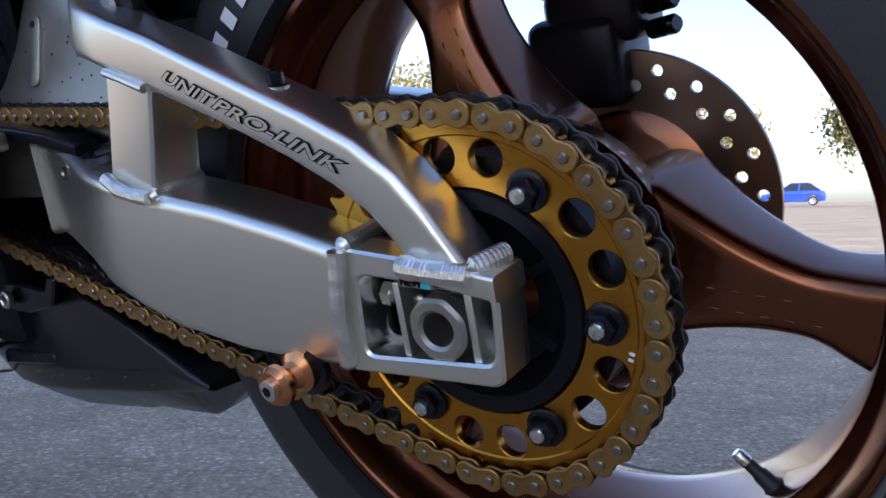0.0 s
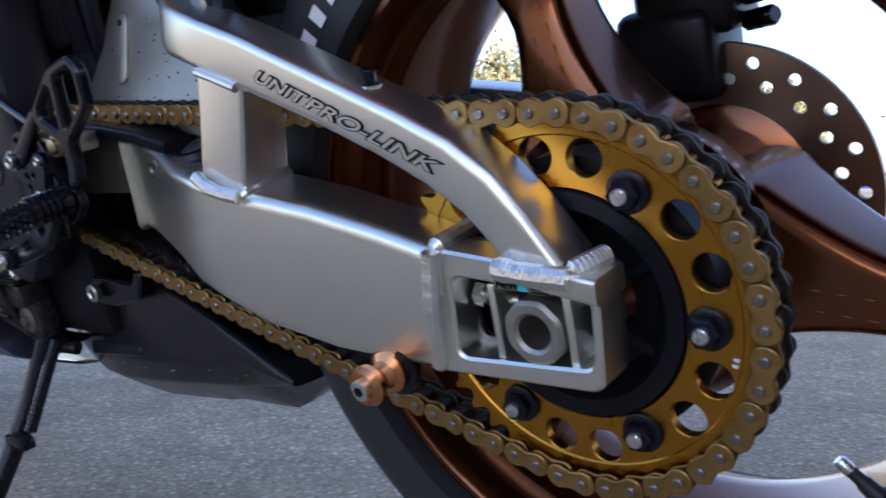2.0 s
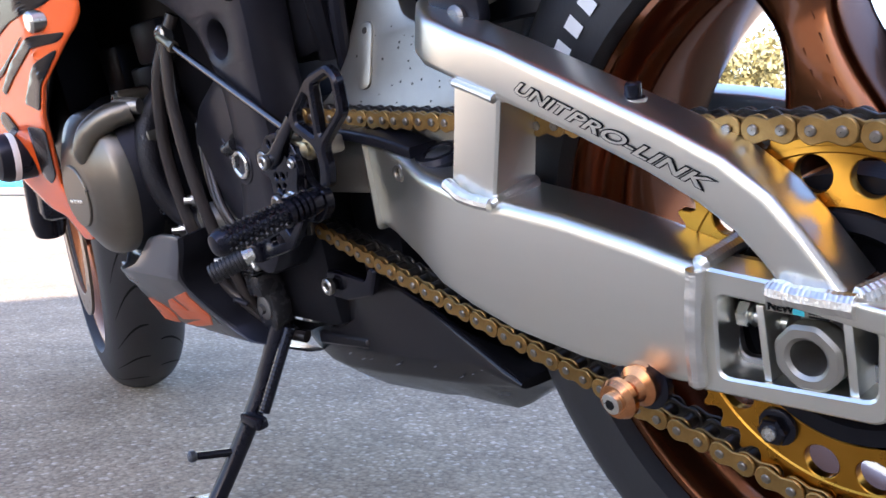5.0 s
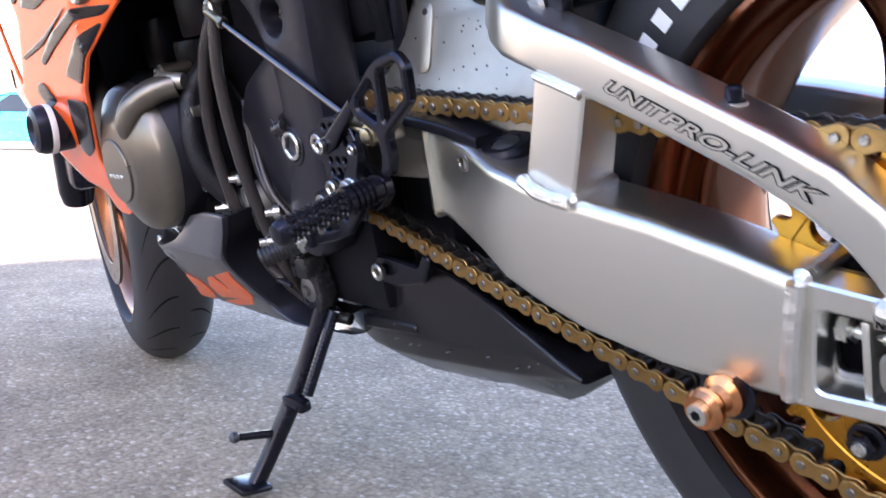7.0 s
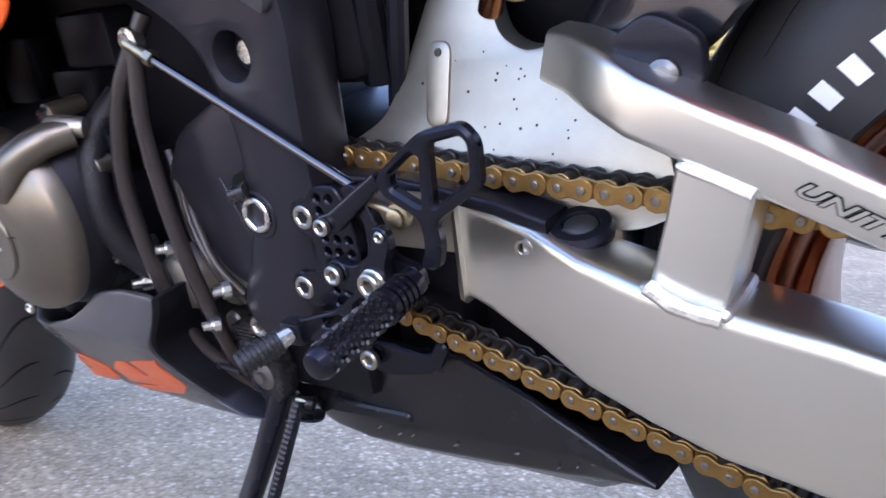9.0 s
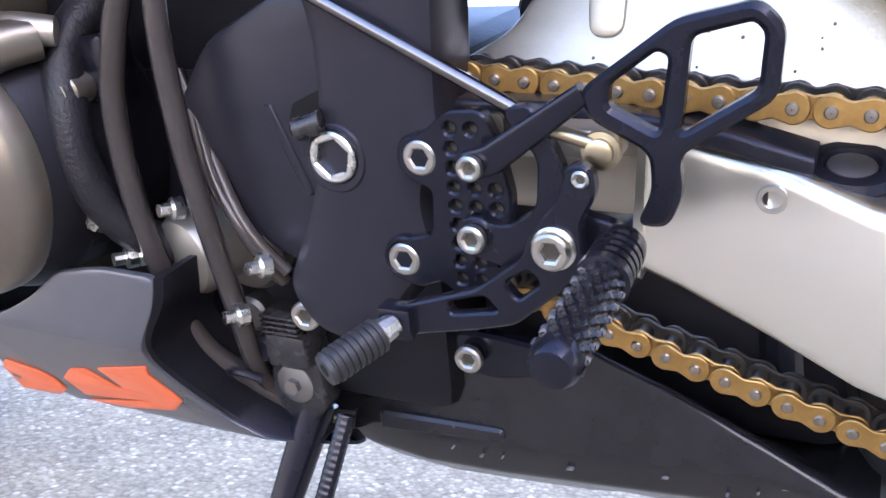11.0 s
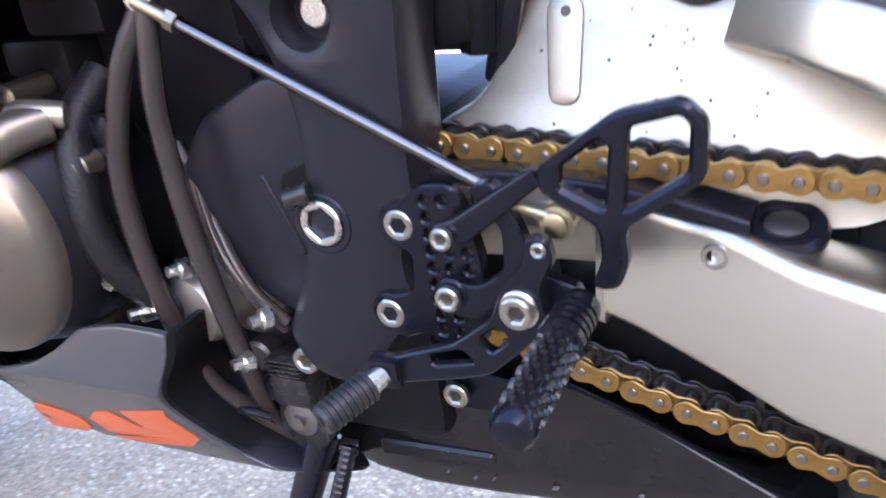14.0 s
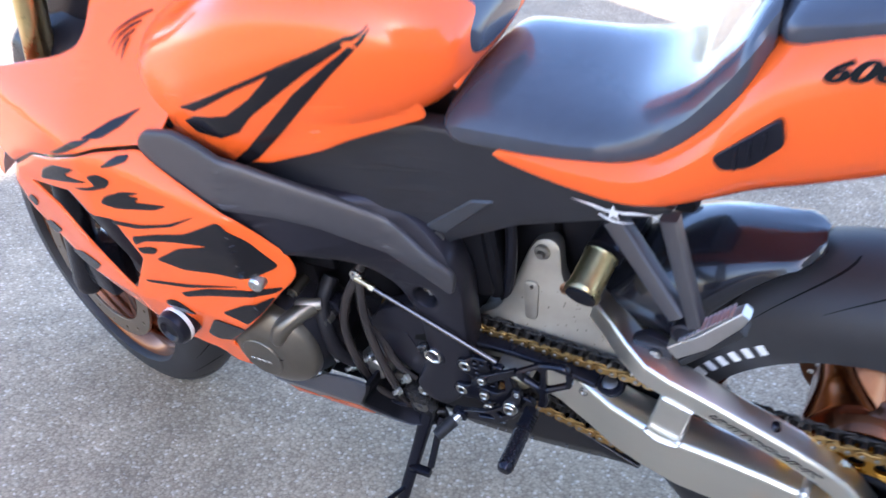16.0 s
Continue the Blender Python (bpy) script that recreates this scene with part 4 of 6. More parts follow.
# -- frame --
def make_frame():
    def bulge(c):
        up = max(0.0, min(1.0, (c.z - 0.53) / 0.1))
        return Vector((c.x, c.y - 0.55 * up * min(max(0.0, -0.58 - c.x), 0.18) + 0.30 * max(0.0, c.z - 0.61), c.z))
    out = [(-0.96, 0.742), (-0.86, 0.752), (-0.77, 0.725), (-0.70, 0.708), (-0.60, 0.688), (-0.535, 0.655), (-0.497, 0.618), (-0.486, 0.56), (-0.492, 0.50), (-0.495, 0.445), (-0.492, 0.425),
           (-0.508, 0.405), (-0.508, 0.385), (-0.500, 0.368), (-0.522, 0.345), (-0.538, 0.322), (-0.558, 0.305), (-0.588, 0.310), (-0.606, 0.338), (-0.578, 0.392), (-0.566, 0.443), (-0.564, 0.49),
           (-0.585, 0.545), (-0.625, 0.585), (-0.70, 0.62), (-0.78, 0.645), (-0.88, 0.665), (-0.96, 0.70)]
    fr = part("frame", plate([rounded(out, 0.02, 5), circle(-0.547, 0.536, 0.016, 28)], -0.150, 0.05, 0.009, bulge, dense=3, grain=0.02), FRAME, bike, "dark grey alloy frame spar and pivot plate")
    # This facet's paint is lighter than the frame to carry sky light on it.
    part("spar_face", plate([rounded([(-0.892, 0.775), (-0.880, 0.786), (-0.830, 0.791), (-0.790, 0.779), (-0.749, 0.761), (-0.702, 0.733), (-0.630, 0.690), (-0.567, 0.651), (-0.522, 0.620), (-0.500, 0.608), (-0.490, 0.597), (-0.491, 0.580), (-0.497, 0.561), (-0.512, 0.570), (-0.542, 0.590), (-0.595, 0.620), (-0.658, 0.660), (-0.705, 0.682), (-0.756, 0.700), (-0.819, 0.714), (-0.863, 0.734), (-0.893, 0.764)], 0.012)],
               -0.157, 0.012, 0.004, bulge, dense=3, grain=0.02), SPAR, fr, "satin grey frame spar, lightened for its sky-lit upper face")
    part("pivot_ring", join(plate([circle(-0.557, 0.420, 0.0140, 40), circle(-0.557, 0.420, 0.0104, 6, 0.3)], -0.1535, 0.010, 0.0012)), STEEL, fr, "bright hexagon swingarm pivot cap")
    # The recess floor is coloured darker to stand for its shade.
    part("pivot_recess", lathe([(0.0003, -0.1462), (0.017, -0.1462), (0.017, -0.14), (0.0003, -0.14)], -0.557, 0.420, 24), SOCKET, fr)
    part("pivot_step", plate([circle(-0.557, 0.419, 0.019, 32), circle(-0.557, 0.420, 0.0145, 32)], -0.1512, 0.004, 0.001), FRAME, fr)
    part("frame_bolt", turned([(0, 0.010), (0.006, 0.0098), (0.008, 0.008)], (-0.547, -0.126, 0.536), (-0.547, -0.15, 0.536), 20), STEEL, fr)
    part("frame_recess", lathe([(0.0003, -0.128), (0.018, -0.128), (0.018, -0.11), (0.0003, -0.11)], -0.547, 0.536, 24), FRAME, fr)
    screw(fr, -0.700, -0.140, 0.712, 0.005, name="spar_screw")
    screw(fr, -0.599, -0.138, 0.316, 0.0095, name="lower_screw")
    return fr


frame_part = make_frame()
frame_part.location.y = 0.005

# -- engine --
eng = part("engine", box(-0.98, -0.52, -0.105, 0.11, 0.235, 0.46, 0.02), ENGINE, bike, "black engine block with fittings")
part("cylinder_block", box(-1.0, -0.62, -0.10, 0.10, 0.44, 0.66, 0.02), ENGINE, eng)
part("gearbox_tail", box(-0.52, -0.44, -0.07, 0.09, 0.23, 0.38, 0.02), ENGINE, eng)
part("airbox", box(-0.78, -0.47, -0.095, 0.095, 0.50, 0.76, 0.02), ENGINE, eng)
part("rear_cradle", box(-0.50, -0.40, -0.03, 0.09, 0.44, 0.74, 0.015), ENGINE, eng)
part("shock_mount", box(-0.40, -0.30, -0.02, 0.06, 0.50, 0.665, 0.01), ENGINE, eng)
# Black block added to hide the sky reflection on the far arm.
part("shock_linkage", box(-0.47, -0.30, -0.04, 0.06, 0.215, 0.33, 0.015), ENGINE, eng)
part("battery_tray", box(-0.46, -0.22, -0.03, 0.09, 0.655, 0.745, 0.012), ENGINE, eng)
part("radiator_core", box(-1.05, -0.95, -0.16, 0.16, 0.38, 0.72, 0.01), ENGINE, eng)
part("wiring_loom", tube([(-0.49, -0.06, 0.74), (-0.475, -0.075, 0.66), (-0.47, -0.08, 0.58), (-0.48, -0.07, 0.50)], 0.012, 10), ENGINE, eng)
part("wiring_loom", tube([(-0.455, -0.05, 0.70), (-0.445, -0.065, 0.62), (-0.455, -0.07, 0.54), (-0.475, -0.06, 0.48)], 0.008, 10), PLASTIC, eng)
SPK = [(-0.585, 0.505), (-0.64, 0.478), (-0.668, 0.440), (-0.655, 0.40), (-0.62, 0.36), (-0.585, 0.345), (-0.55, 0.37), (-0.54, 0.45), (-0.555, 0.50)]
sc = part("sprocket_cover", plate([rounded(SPK, 0.012)], -0.137, 0.03, 0.006), FRAME, eng, "black sprocket cover")
part("cover_rib", plate([rounded([(-0.6035, 0.445), (-0.598, 0.445), (-0.578, 0.395), (-0.583, 0.393)], 0.002)], -0.1385, 0.004, 0.001), FRAME, sc)
part("shift_shaft", turned([(0, 0.0065), (0.016, 0.0065), (0.018, 0.005)], (-0.560, -0.146, 0.4395), (-0.585, -0.15, 0.432), 14), WORN, sc)
# Black plate on the cover, painted shade of the notch round the shaft.
part("shaft_notch", plate([rounded([(-0.588, 0.436), (-0.584, 0.446), (-0.562, 0.455), (-0.562, 0.440)], 0.002)], -0.1378, 0.002, 0.0003), INK, sc)
def make_alternator():
    before = set(bpy.data.objects)
    def ring(cx, cz, y, r, n=64):
        return [(cx + r * math.cos(2 * math.pi * k / n), y, cz + r * math.sin(2 * math.pi * k / n)) for k in range(n)]
    c = part("alternator_cover", loft([ring(-0.766, 0.410, -0.168, 0.0795), ring(-0.766, 0.410, -0.178, 0.079), ring(-0.766, 0.410, -0.184, 0.0765), ring(-0.766, 0.410, -0.187, 0.0740), ring(-0.764, 0.409, -0.197, 0.058), ring(-0.763, 0.409, -0.204, 0.044), ring(-0.763, 0.409, -0.205, 0.038)]), COVER, eng, "bronze-grey cast alternator cover", smooth=24)
    part("emblem_facet", plate([rounded(circle(-0.768, 0.403, 0.036, 9, 0.2), 0.012, 4)], -0.2075, 0.004, 0.0012), COVER, c)
    part("split_line", box(-0.735, -0.694, -0.208, -0.160, 0.4085, 0.4100, 0.0004, fold=lambda v: Vector((v.x, v.y + 0.50 * (v.x + 0.735), v.z))), DARKSTEEL, c)
    for q in range(4):
        x = -0.790 + 0.010 * q
        part("cast_mark", plate([[(x, 0.400), (x + 0.007, 0.399), (x + 0.007, 0.395), (x, 0.396)]], -0.2082, 0.0012, 0.0002), STEEL, c, smooth=0)
    trough = [(-0.731, -0.199, 0.437), (-0.729, -0.198, 0.449), (-0.720, -0.189, 0.466), (-0.705, -0.172, 0.477), (-0.690, -0.150, 0.480)]
    part("raised_trough", tube(trough, [0.006, 0.0115, 0.0135, 0.0135, 0.012], 16), COVER, c, "cast trough-shaped rib")
    part("spout", tube([(-0.712, -0.150, 0.474), (-0.702, -0.158, 0.485), (-0.680, -0.145, 0.482)], [0.009, 0.010, 0.008], 12), ALU_RAW, c, "silver cast neck")
    part("outer_casing", loft([ring(-0.758, 0.412, -0.09, 0.088), ring(-0.760, 0.412, -0.150, 0.086), ring(-0.764, 0.411, -0.170, 0.078)]), ENGINE, c, "dark crankcase rim")
    for ang in (25, 65, 160, 205, 255, 300, 335):
        a = radians(ang)
        x, z = -0.760 + 0.088 * math.cos(a), 0.413 + 0.088 * math.sin(a)
        part("cover_lug", turned([(0, 0.0085), (0.033, 0.0085), (0.034, 0.007)], (x, -0.115, z), (x, -0.16, z), 12), COVER, c)
        part("lug_bolt", turned([(0.033, 0.0055), (0.039, 0.0055)], (x, -0.115, z), (x, -0.16, z), 6), STEEL, c)
    fit = Matrix.Translation((-0.809, -0.016, 0.414)) @ Matrix.Diagonal((1.05, 1, 1.05, 1)) @ Matrix.Translation((0.766, 0, -0.410))
    for ob in set(bpy.data.objects) - before:
        ob.data.transform(fit)
    part("crankcase_step", loft([ring(-0.800, 0.413, -0.09, 0.090), ring(-0.802, 0.413, -0.165, 0.088), ring(-0.806, 0.413, -0.180, 0.082)]), CASE, eng, "dark bronze crankcase behind the cover")
make_alternator()
part("starter", join(turned([(0, 0.027), (0.04, 0.027), (0.046, 0.024), (0.049, 0.016)], (-0.668, -0.10, 0.352), (-0.682, -0.16, 0.348), 28), turned([(0, 0.032), (0.012, 0.032), (0.016, 0.029)], (-0.655, -0.10, 0.348), (-0.66, -0.145, 0.345), 28)), ALU_RAW, eng, "silver cylindrical engine casting")
def hose(name, pts, r, label="", material=HOSE):
    return part(name, tube(pts, r, 14), material, eng, label)
hose("breather_hose", [(-0.640, -0.135, 0.570), (-0.652, -0.146, 0.545), (-0.672, -0.154, 0.510), (-0.691, -0.157, 0.455), (-0.694, -0.157, 0.40), (-0.690, -0.152, 0.345), (-0.683, -0.140, 0.291), (-0.664, -0.128, 0.262), (-0.640, -0.116, 0.238), (-0.610, -0.108, 0.226)], 0.0072, "brown-grey rubber overflow hose")
hose("breather_hose", [(-0.645, -0.147, 0.548), (-0.647, -0.150, 0.530), (-0.650, -0.155, 0.49), (-0.648, -0.157, 0.43), (-0.643, -0.155, 0.375), (-0.642, -0.146, 0.32), (-0.648, -0.132, 0.275), (-0.648, -0.120, 0.250), (-0.630, -0.112, 0.228), (-0.600, -0.10, 0.220)], 0.0068, "brown-grey rubber overflow hose")
hose("water_hose", [(-0.722, -0.12, 0.505), (-0.728, -0.150, 0.478), (-0.722, -0.164, 0.445), (-0.718, -0.166, 0.405), (-0.704, -0.150, 0.365), (-0.67, -0.12, 0.34)], 0.0125, "textured black water hose", HOSEBLACK)
hose("cable", [(-0.66, -0.13, 0.45), (-0.645, -0.140, 0.40), (-0.625, -0.142, 0.365), (-0.615, -0.13, 0.335)], 0.005)
hose("cable", [(-0.67, -0.125, 0.46), (-0.63, -0.142, 0.38), (-0.605, -0.138, 0.345)], 0.004)
for x, y, z in ((-0.665, -0.150, 0.385), (-0.70, -0.150, 0.352), (-0.632, -0.150, 0.320), (-0.612, -0.146, 0.352), (-0.72, -0.14, 0.46), (-0.705, -0.155, 0.352)):
    part("hose_clip", turned([(0, 0.007), (0.006, 0.007), (0.007, 0.004), (0.014, 0.004)], (x, y, z), (x - 0.01, y - 0.02, z + 0.003), 10), STEEL, eng)
part("connector", box(-0.725, -0.700, -0.150, -0.125, 0.445, 0.485, 0.003), BLACK, eng, "dark blue-black plug connector")
for x0, x1, z0, z1 in ((-0.80, -0.74, 0.49, 0.53), (-0.77, -0.70, 0.53, 0.575), (-0.88, -0.82, 0.50, 0.56)):
    part("engine_fitting", box(x0, x1, -0.13, -0.09, z0, z1, 0.006), ENGINE, eng)

# -- shock --
shock = part("shock_reservoir", turned([(0, 0.0225), (0.004, 0.0235), (0.007, 0.0235), (0.008, 0.0215), (0.055, 0.0215), (0.058, 0.023)], (-0.337, -0.112, 0.573), (-0.327, -0.035, 0.600), 36), BRASS, bike, "gold shock absorber reservoir with black end cap")
part("end_cap", turned([(-0.003, 0.010), (-0.003, 0.0195), (0.002, 0.0195)], (-0.337, -0.112, 0.573), (-0.327, -0.035, 0.600), 32), PLASTIC, shock)
part("shock_body", turned([(0, 0.024), (0.10, 0.024), (0.2, 0.03)], (-0.328, -0.055, 0.593), (-0.318, 0.04, 0.60), 24), PLASTIC, shock)
part("banjo", turned([(0, 0.008), (0.02, 0.008)], (-0.372, -0.08, 0.545), (-0.36, -0.09, 0.56), 14), COPPER, shock)

# -- rearset --
def make_rearset():
    rows = []
    for i in range(9):
        rows += [(-0.4855, 0.4395 - 0.00985 * i), (-0.4745, 0.4395 - 0.00985 * i)]
    rows += [(-0.4635, 0.4395 - 0.00985 * i) for i in (3, 4, 7)]
    holes = [circle(x, z, 0.0031, 12) for x, z in rows if math.hypot(x + 0.468, z - 0.4265) > 0.012 and math.hypot(x + 0.472, z - 0.389) > 0.011]
    out = [(-0.488, 0.448), (-0.468, 0.449), (-0.462, 0.438), (-0.455, 0.405), (-0.462, 0.37), (-0.470, 0.352), (-0.490, 0.352), (-0.497, 0.358), (-0.512, 0.352), (-0.527, 0.360), (-0.528, 0.373), (-0.516, 0.380), (-0.500, 0.383),
           (-0.498, 0.408), (-0.508, 0.411), (-0.517, 0.420), (-0.514, 0.434), (-0.500, 0.437)]
    rs = part("rearset", plate([rounded(out, 0.006)] + holes, -0.161, 0.009, 0.0012), BLACK, bike, "black machined rearset plate with rows of holes")
    # Dark steel sheet added behind the holes for their shaded, glinting depth.
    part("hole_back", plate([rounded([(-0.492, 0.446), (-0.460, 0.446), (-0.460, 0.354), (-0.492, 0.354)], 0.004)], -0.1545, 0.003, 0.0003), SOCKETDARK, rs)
    for x, z, y, r in ((-0.503, 0.424, -0.159, 0.0092), (-0.518, 0.368, -0.159, 0.0092)):
        part("boss", plate([circle(x, z, 0.0125, 28), circle(x, z, 0.0095, 28)], y - 0.0015, 0.008, 0.001), BLACK, rs)
        screw(rs, x, y + 0.003, z, r)
    # hanger bracket
    hang = [(-0.480, 0.398), (-0.455, 0.395), (-0.440, 0.405), (-0.438, 0.430), (-0.448, 0.440), (-0.455, 0.452), (-0.440, 0.455), (-0.428, 0.430), (-0.420, 0.405), (-0.400, 0.400), (-0.398, 0.385), (-0.415, 0.372), (-0.45, 0.372), (-0.478, 0.379)]
    part("hanger", plate([rounded(hang, 0.006)], -0.170, 0.009, 0.001), BLACK, rs)
    # heel guard
    guard = [(-0.416, 0.463), (-0.376, 0.492), (-0.345, 0.4985), (-0.335, 0.488), (-0.3365, 0.461), (-0.374, 0.436), (-0.372, 0.420), (-0.378, 0.404), (-0.392, 0.404), (-0.385, 0.420), (-0.386, 0.437), (-0.412, 0.4505)]
    h1 = [(-0.3695, 0.485), (-0.3465, 0.4905), (-0.3425, 0.486), (-0.3440, 0.4645), (-0.3735, 0.4455)]
    h2 = [(-0.403, 0.4650), (-0.383, 0.4795), (-0.3785, 0.477), (-0.3825, 0.4455), (-0.4035, 0.4565)]
    hg = part("heel_guard", plate([rounded(guard, 0.006, 5), rounded(h1, 0.004), rounded(h2, 0.003)], -0.178, 0.010, 0.0022), BLACK, rs, "black looped heel guard")
    part("strap", loft([quad_ring(-0.176, -0.168, (-0.473, 0.4330), (-0.469, 0.4185), 0.003), quad_ring(-0.176, -0.168, (-0.462, 0.4365), (-0.455, 0.4235), 0.003), quad_ring(-0.177, -0.169, (-0.417, 0.4655), (-0.412, 0.4565), 0.003)]), BLACK, rs)
    screw(rs, -0.468, -0.1755, 0.4265, 0.0062)
    screw(rs, -0.472, -0.1705, 0.389, 0.0072)
    part("boss", plate([circle(-0.472, 0.389, 0.0100, 28)], -0.1705, 0.008, 0.001), BLACK, rs)
    # gear lever
    lev = [(-0.420, 0.433), (-0.409, 0.432), (-0.407, 0.420), (-0.415, 0.405), (-0.413, 0.388), (-0.424, 0.372), (-0.448, 0.351), (-0.47, 0.345), (-0.512, 0.336), (-0.516, 0.351), (-0.468, 0.367), (-0.444, 0.385), (-0.437, 0.402), (-0.425, 0.415)]
    l1 = [(-0.484, 0.3585), (-0.463, 0.3645), (-0.456, 0.357), (-0.482, 0.352)]
    l2 = [(-0.453, 0.3725), (-0.440, 0.381), (-0.434, 0.374), (-0.446, 0.364)]
    lv = part("gear_lever", plate([rounded(lev, 0.005), rounded(l1, 0.003), rounded(l2, 0.003)], -0.184, 0.008, 0.0012), BLACK, rs, "black machined gear lever")
    screw(lv, -0.427, -0.1845, 0.393, 0.0090, 0.006)
    part("pivot_washer", plate([circle(-0.427, 0.393, 0.0105, 32)], -0.1855, 0.003, 0.0008), STEEL, lv)
    screw(lv, -0.4135, -0.1835, 0.4265, 0.004, 0.003)
    toe0, toe1 = (-0.510, -0.184, 0.346), (-0.532, -0.224, 0.335)
    part("toe_peg_fork", join(box(-0.522, -0.502, -0.19, -0.176, 0.336, 0.354, 0.003)), BLACK, lv)
    part("toe_peg_joint", turned([(0.004, 0.006), (0.014, 0.0075), (0.017, 0.006)], toe0, toe1, 10), STEEL, lv)
    prof = [(0.014, 0.0085)]
    for i in range(8):
        s0 = 0.015 + 0.0037 * i
        prof += [(s0, 0.0095), (s0 + 0.002, 0.0095), (s0 + 0.0024, 0.0083), (s0 + 0.0036, 0.0083)]
    prof += [(0.0450, 0.0092), (0.0475, 0.0082)]
    part("toe_peg", turned(prof, toe0, toe1, 24), RUBBER, lv, "ribbed black rubber toe peg")
    # Black disc on the end face stands for the shaded hole.
    part("toe_peg_hole", turned([(0.0473, 0.0035), (0.0478, 0.0035)], toe0, toe1, 14), INK, lv, smooth=0)
    # foot peg
    root, tip = Vector((-0.397, -0.179, 0.3955)), Vector((-0.3975, -0.2610, 0.3875))
    prof = [(0, 0.0105), (0.004, 0.0112)]
    for i in range(4):
        s0 = 0.006 + 0.0052 * i
        prof += [(s0, 0.0115), (s0 + 0.0030, 0.0115), (s0 + 0.0034, 0.0096), (s0 + 0.0048, 0.0096)]
    prof += [(0.0275, 0.0120), (0.032, 0.0120), (0.033, 0.0092), (0.086, 0.0092), (0.0865, 0.0105), (0.092, 0.0102), (0.0955, 0.0080), (0.0965, 0.0040)]
    peg = part("foot_peg", turned(prof, root, tip, 32), BLACK, rs, "black knurled foot peg")
    d = (tip - root).normalized()
    side = d.orthogonal().normalized()
    upv = d.cross(side)
    kn = bmesh.new()
    bmesh.ops.create_cone(kn, cap_ends=True, segments=4, radius1=0.0021, radius2=0.0013, depth=0.0027)
    stud_mesh = bpy.data.meshes.new("knurl")
    kn.to_mesh(stud_mesh)
    kn.free()
    for r in range(12):
        p0 = root + d * (0.0365 + 0.0046 * r)
        for k in range(12):
            a = 2 * math.pi * (k + 0.5 * (r % 2)) / 12
            o = side * math.cos(a) + upv * math.sin(a)
            stud = part("knurl", stud_mesh, WORN, peg, smooth=0)
            stud.matrix_basis = Matrix.Translation(p0 + o * 0.0098) @ o.to_track_quat("Z", "X").to_matrix().to_4x4()
    # gear linkage
    j0, j1 = Vector((-0.430, -0.160, 0.440)), Vector((-0.646, -0.160, 0.551))
    rod = part("gear_rod", tube([(-0.452, -0.1585, 0.4495), j1], 0.0036, 12, smooth=1), RODSTEEL, rs, "thin steel gear linkage rod")
    part("rod_shank", turned([(0, 0.0046), (0.026, 0.0042)], (-0.648, -0.160, 0.552), (-0.628, -0.160, 0.5415), 14), RODBRASS, rod)
    part("rod_end", turned([(0, 0.0100), (0.009, 0.0100), (0.010, 0.006), (0.012, 0.006)], (-0.648, -0.150, 0.553), (-0.648, -0.172, 0.553), 20), STEEL, rod)
    part("rod_nut", turned([(0, 0.006), (0.007, 0.006)], (-0.628, -0.160, 0.5415), (-0.618, -0.160, 0.5365), 6), RODBRASS, rod)
    part("rod_end", turned([(0, 0.0062), (0.007, 0.0062), (0.008, 0.004)], (-0.409, -0.166, 0.4345), (-0.409, -0.180, 0.4345), 20), RODBRASS, rod)
    part("joint_ring", lathe([(0.0062, -0.170), (0.0088, -0.1695), (0.0092, -0.168), (0.0088, -0.1645), (0.0062, -0.164)], -0.409, 0.4345, 28), RODBRASS, rod, "yellow zinc ball joint ring")
    part("rod_stud", turned([(0, 0.0036), (0.028, 0.0036)], (-0.412, -0.168, 0.4375), (-0.44, -0.165, 0.4445), 12), RODBRASS, rod)
    part("rod_nut", turned([(0, 0.0062), (0.006, 0.0062)], (-0.433, -0.1655, 0.443), (-0.44, -0.165, 0.4445), 6), STEEL, rod)
    part("lever_bracket", box(-0.455, -0.405, -0.155, -0.135, 0.425, 0.44, 0.003), ALU_RAW, rs)
    rs.location.y = 0.009
    return rs


make_rearset()
lowscrew = screw(frame_part, -0.503, -0.119, 0.292, 0.0085, name="tab_screw")
part("mounting_tab", plate([rounded([(-0.515, 0.305), (-0.49, 0.305), (-0.45, 0.30), (-0.44, 0.315), (-0.43, 0.31), (-0.445, 0.285), (-0.49, 0.276), (-0.515, 0.278)], 0.006)], -0.115, 0.01, 0.002), BLACK, frame_part)

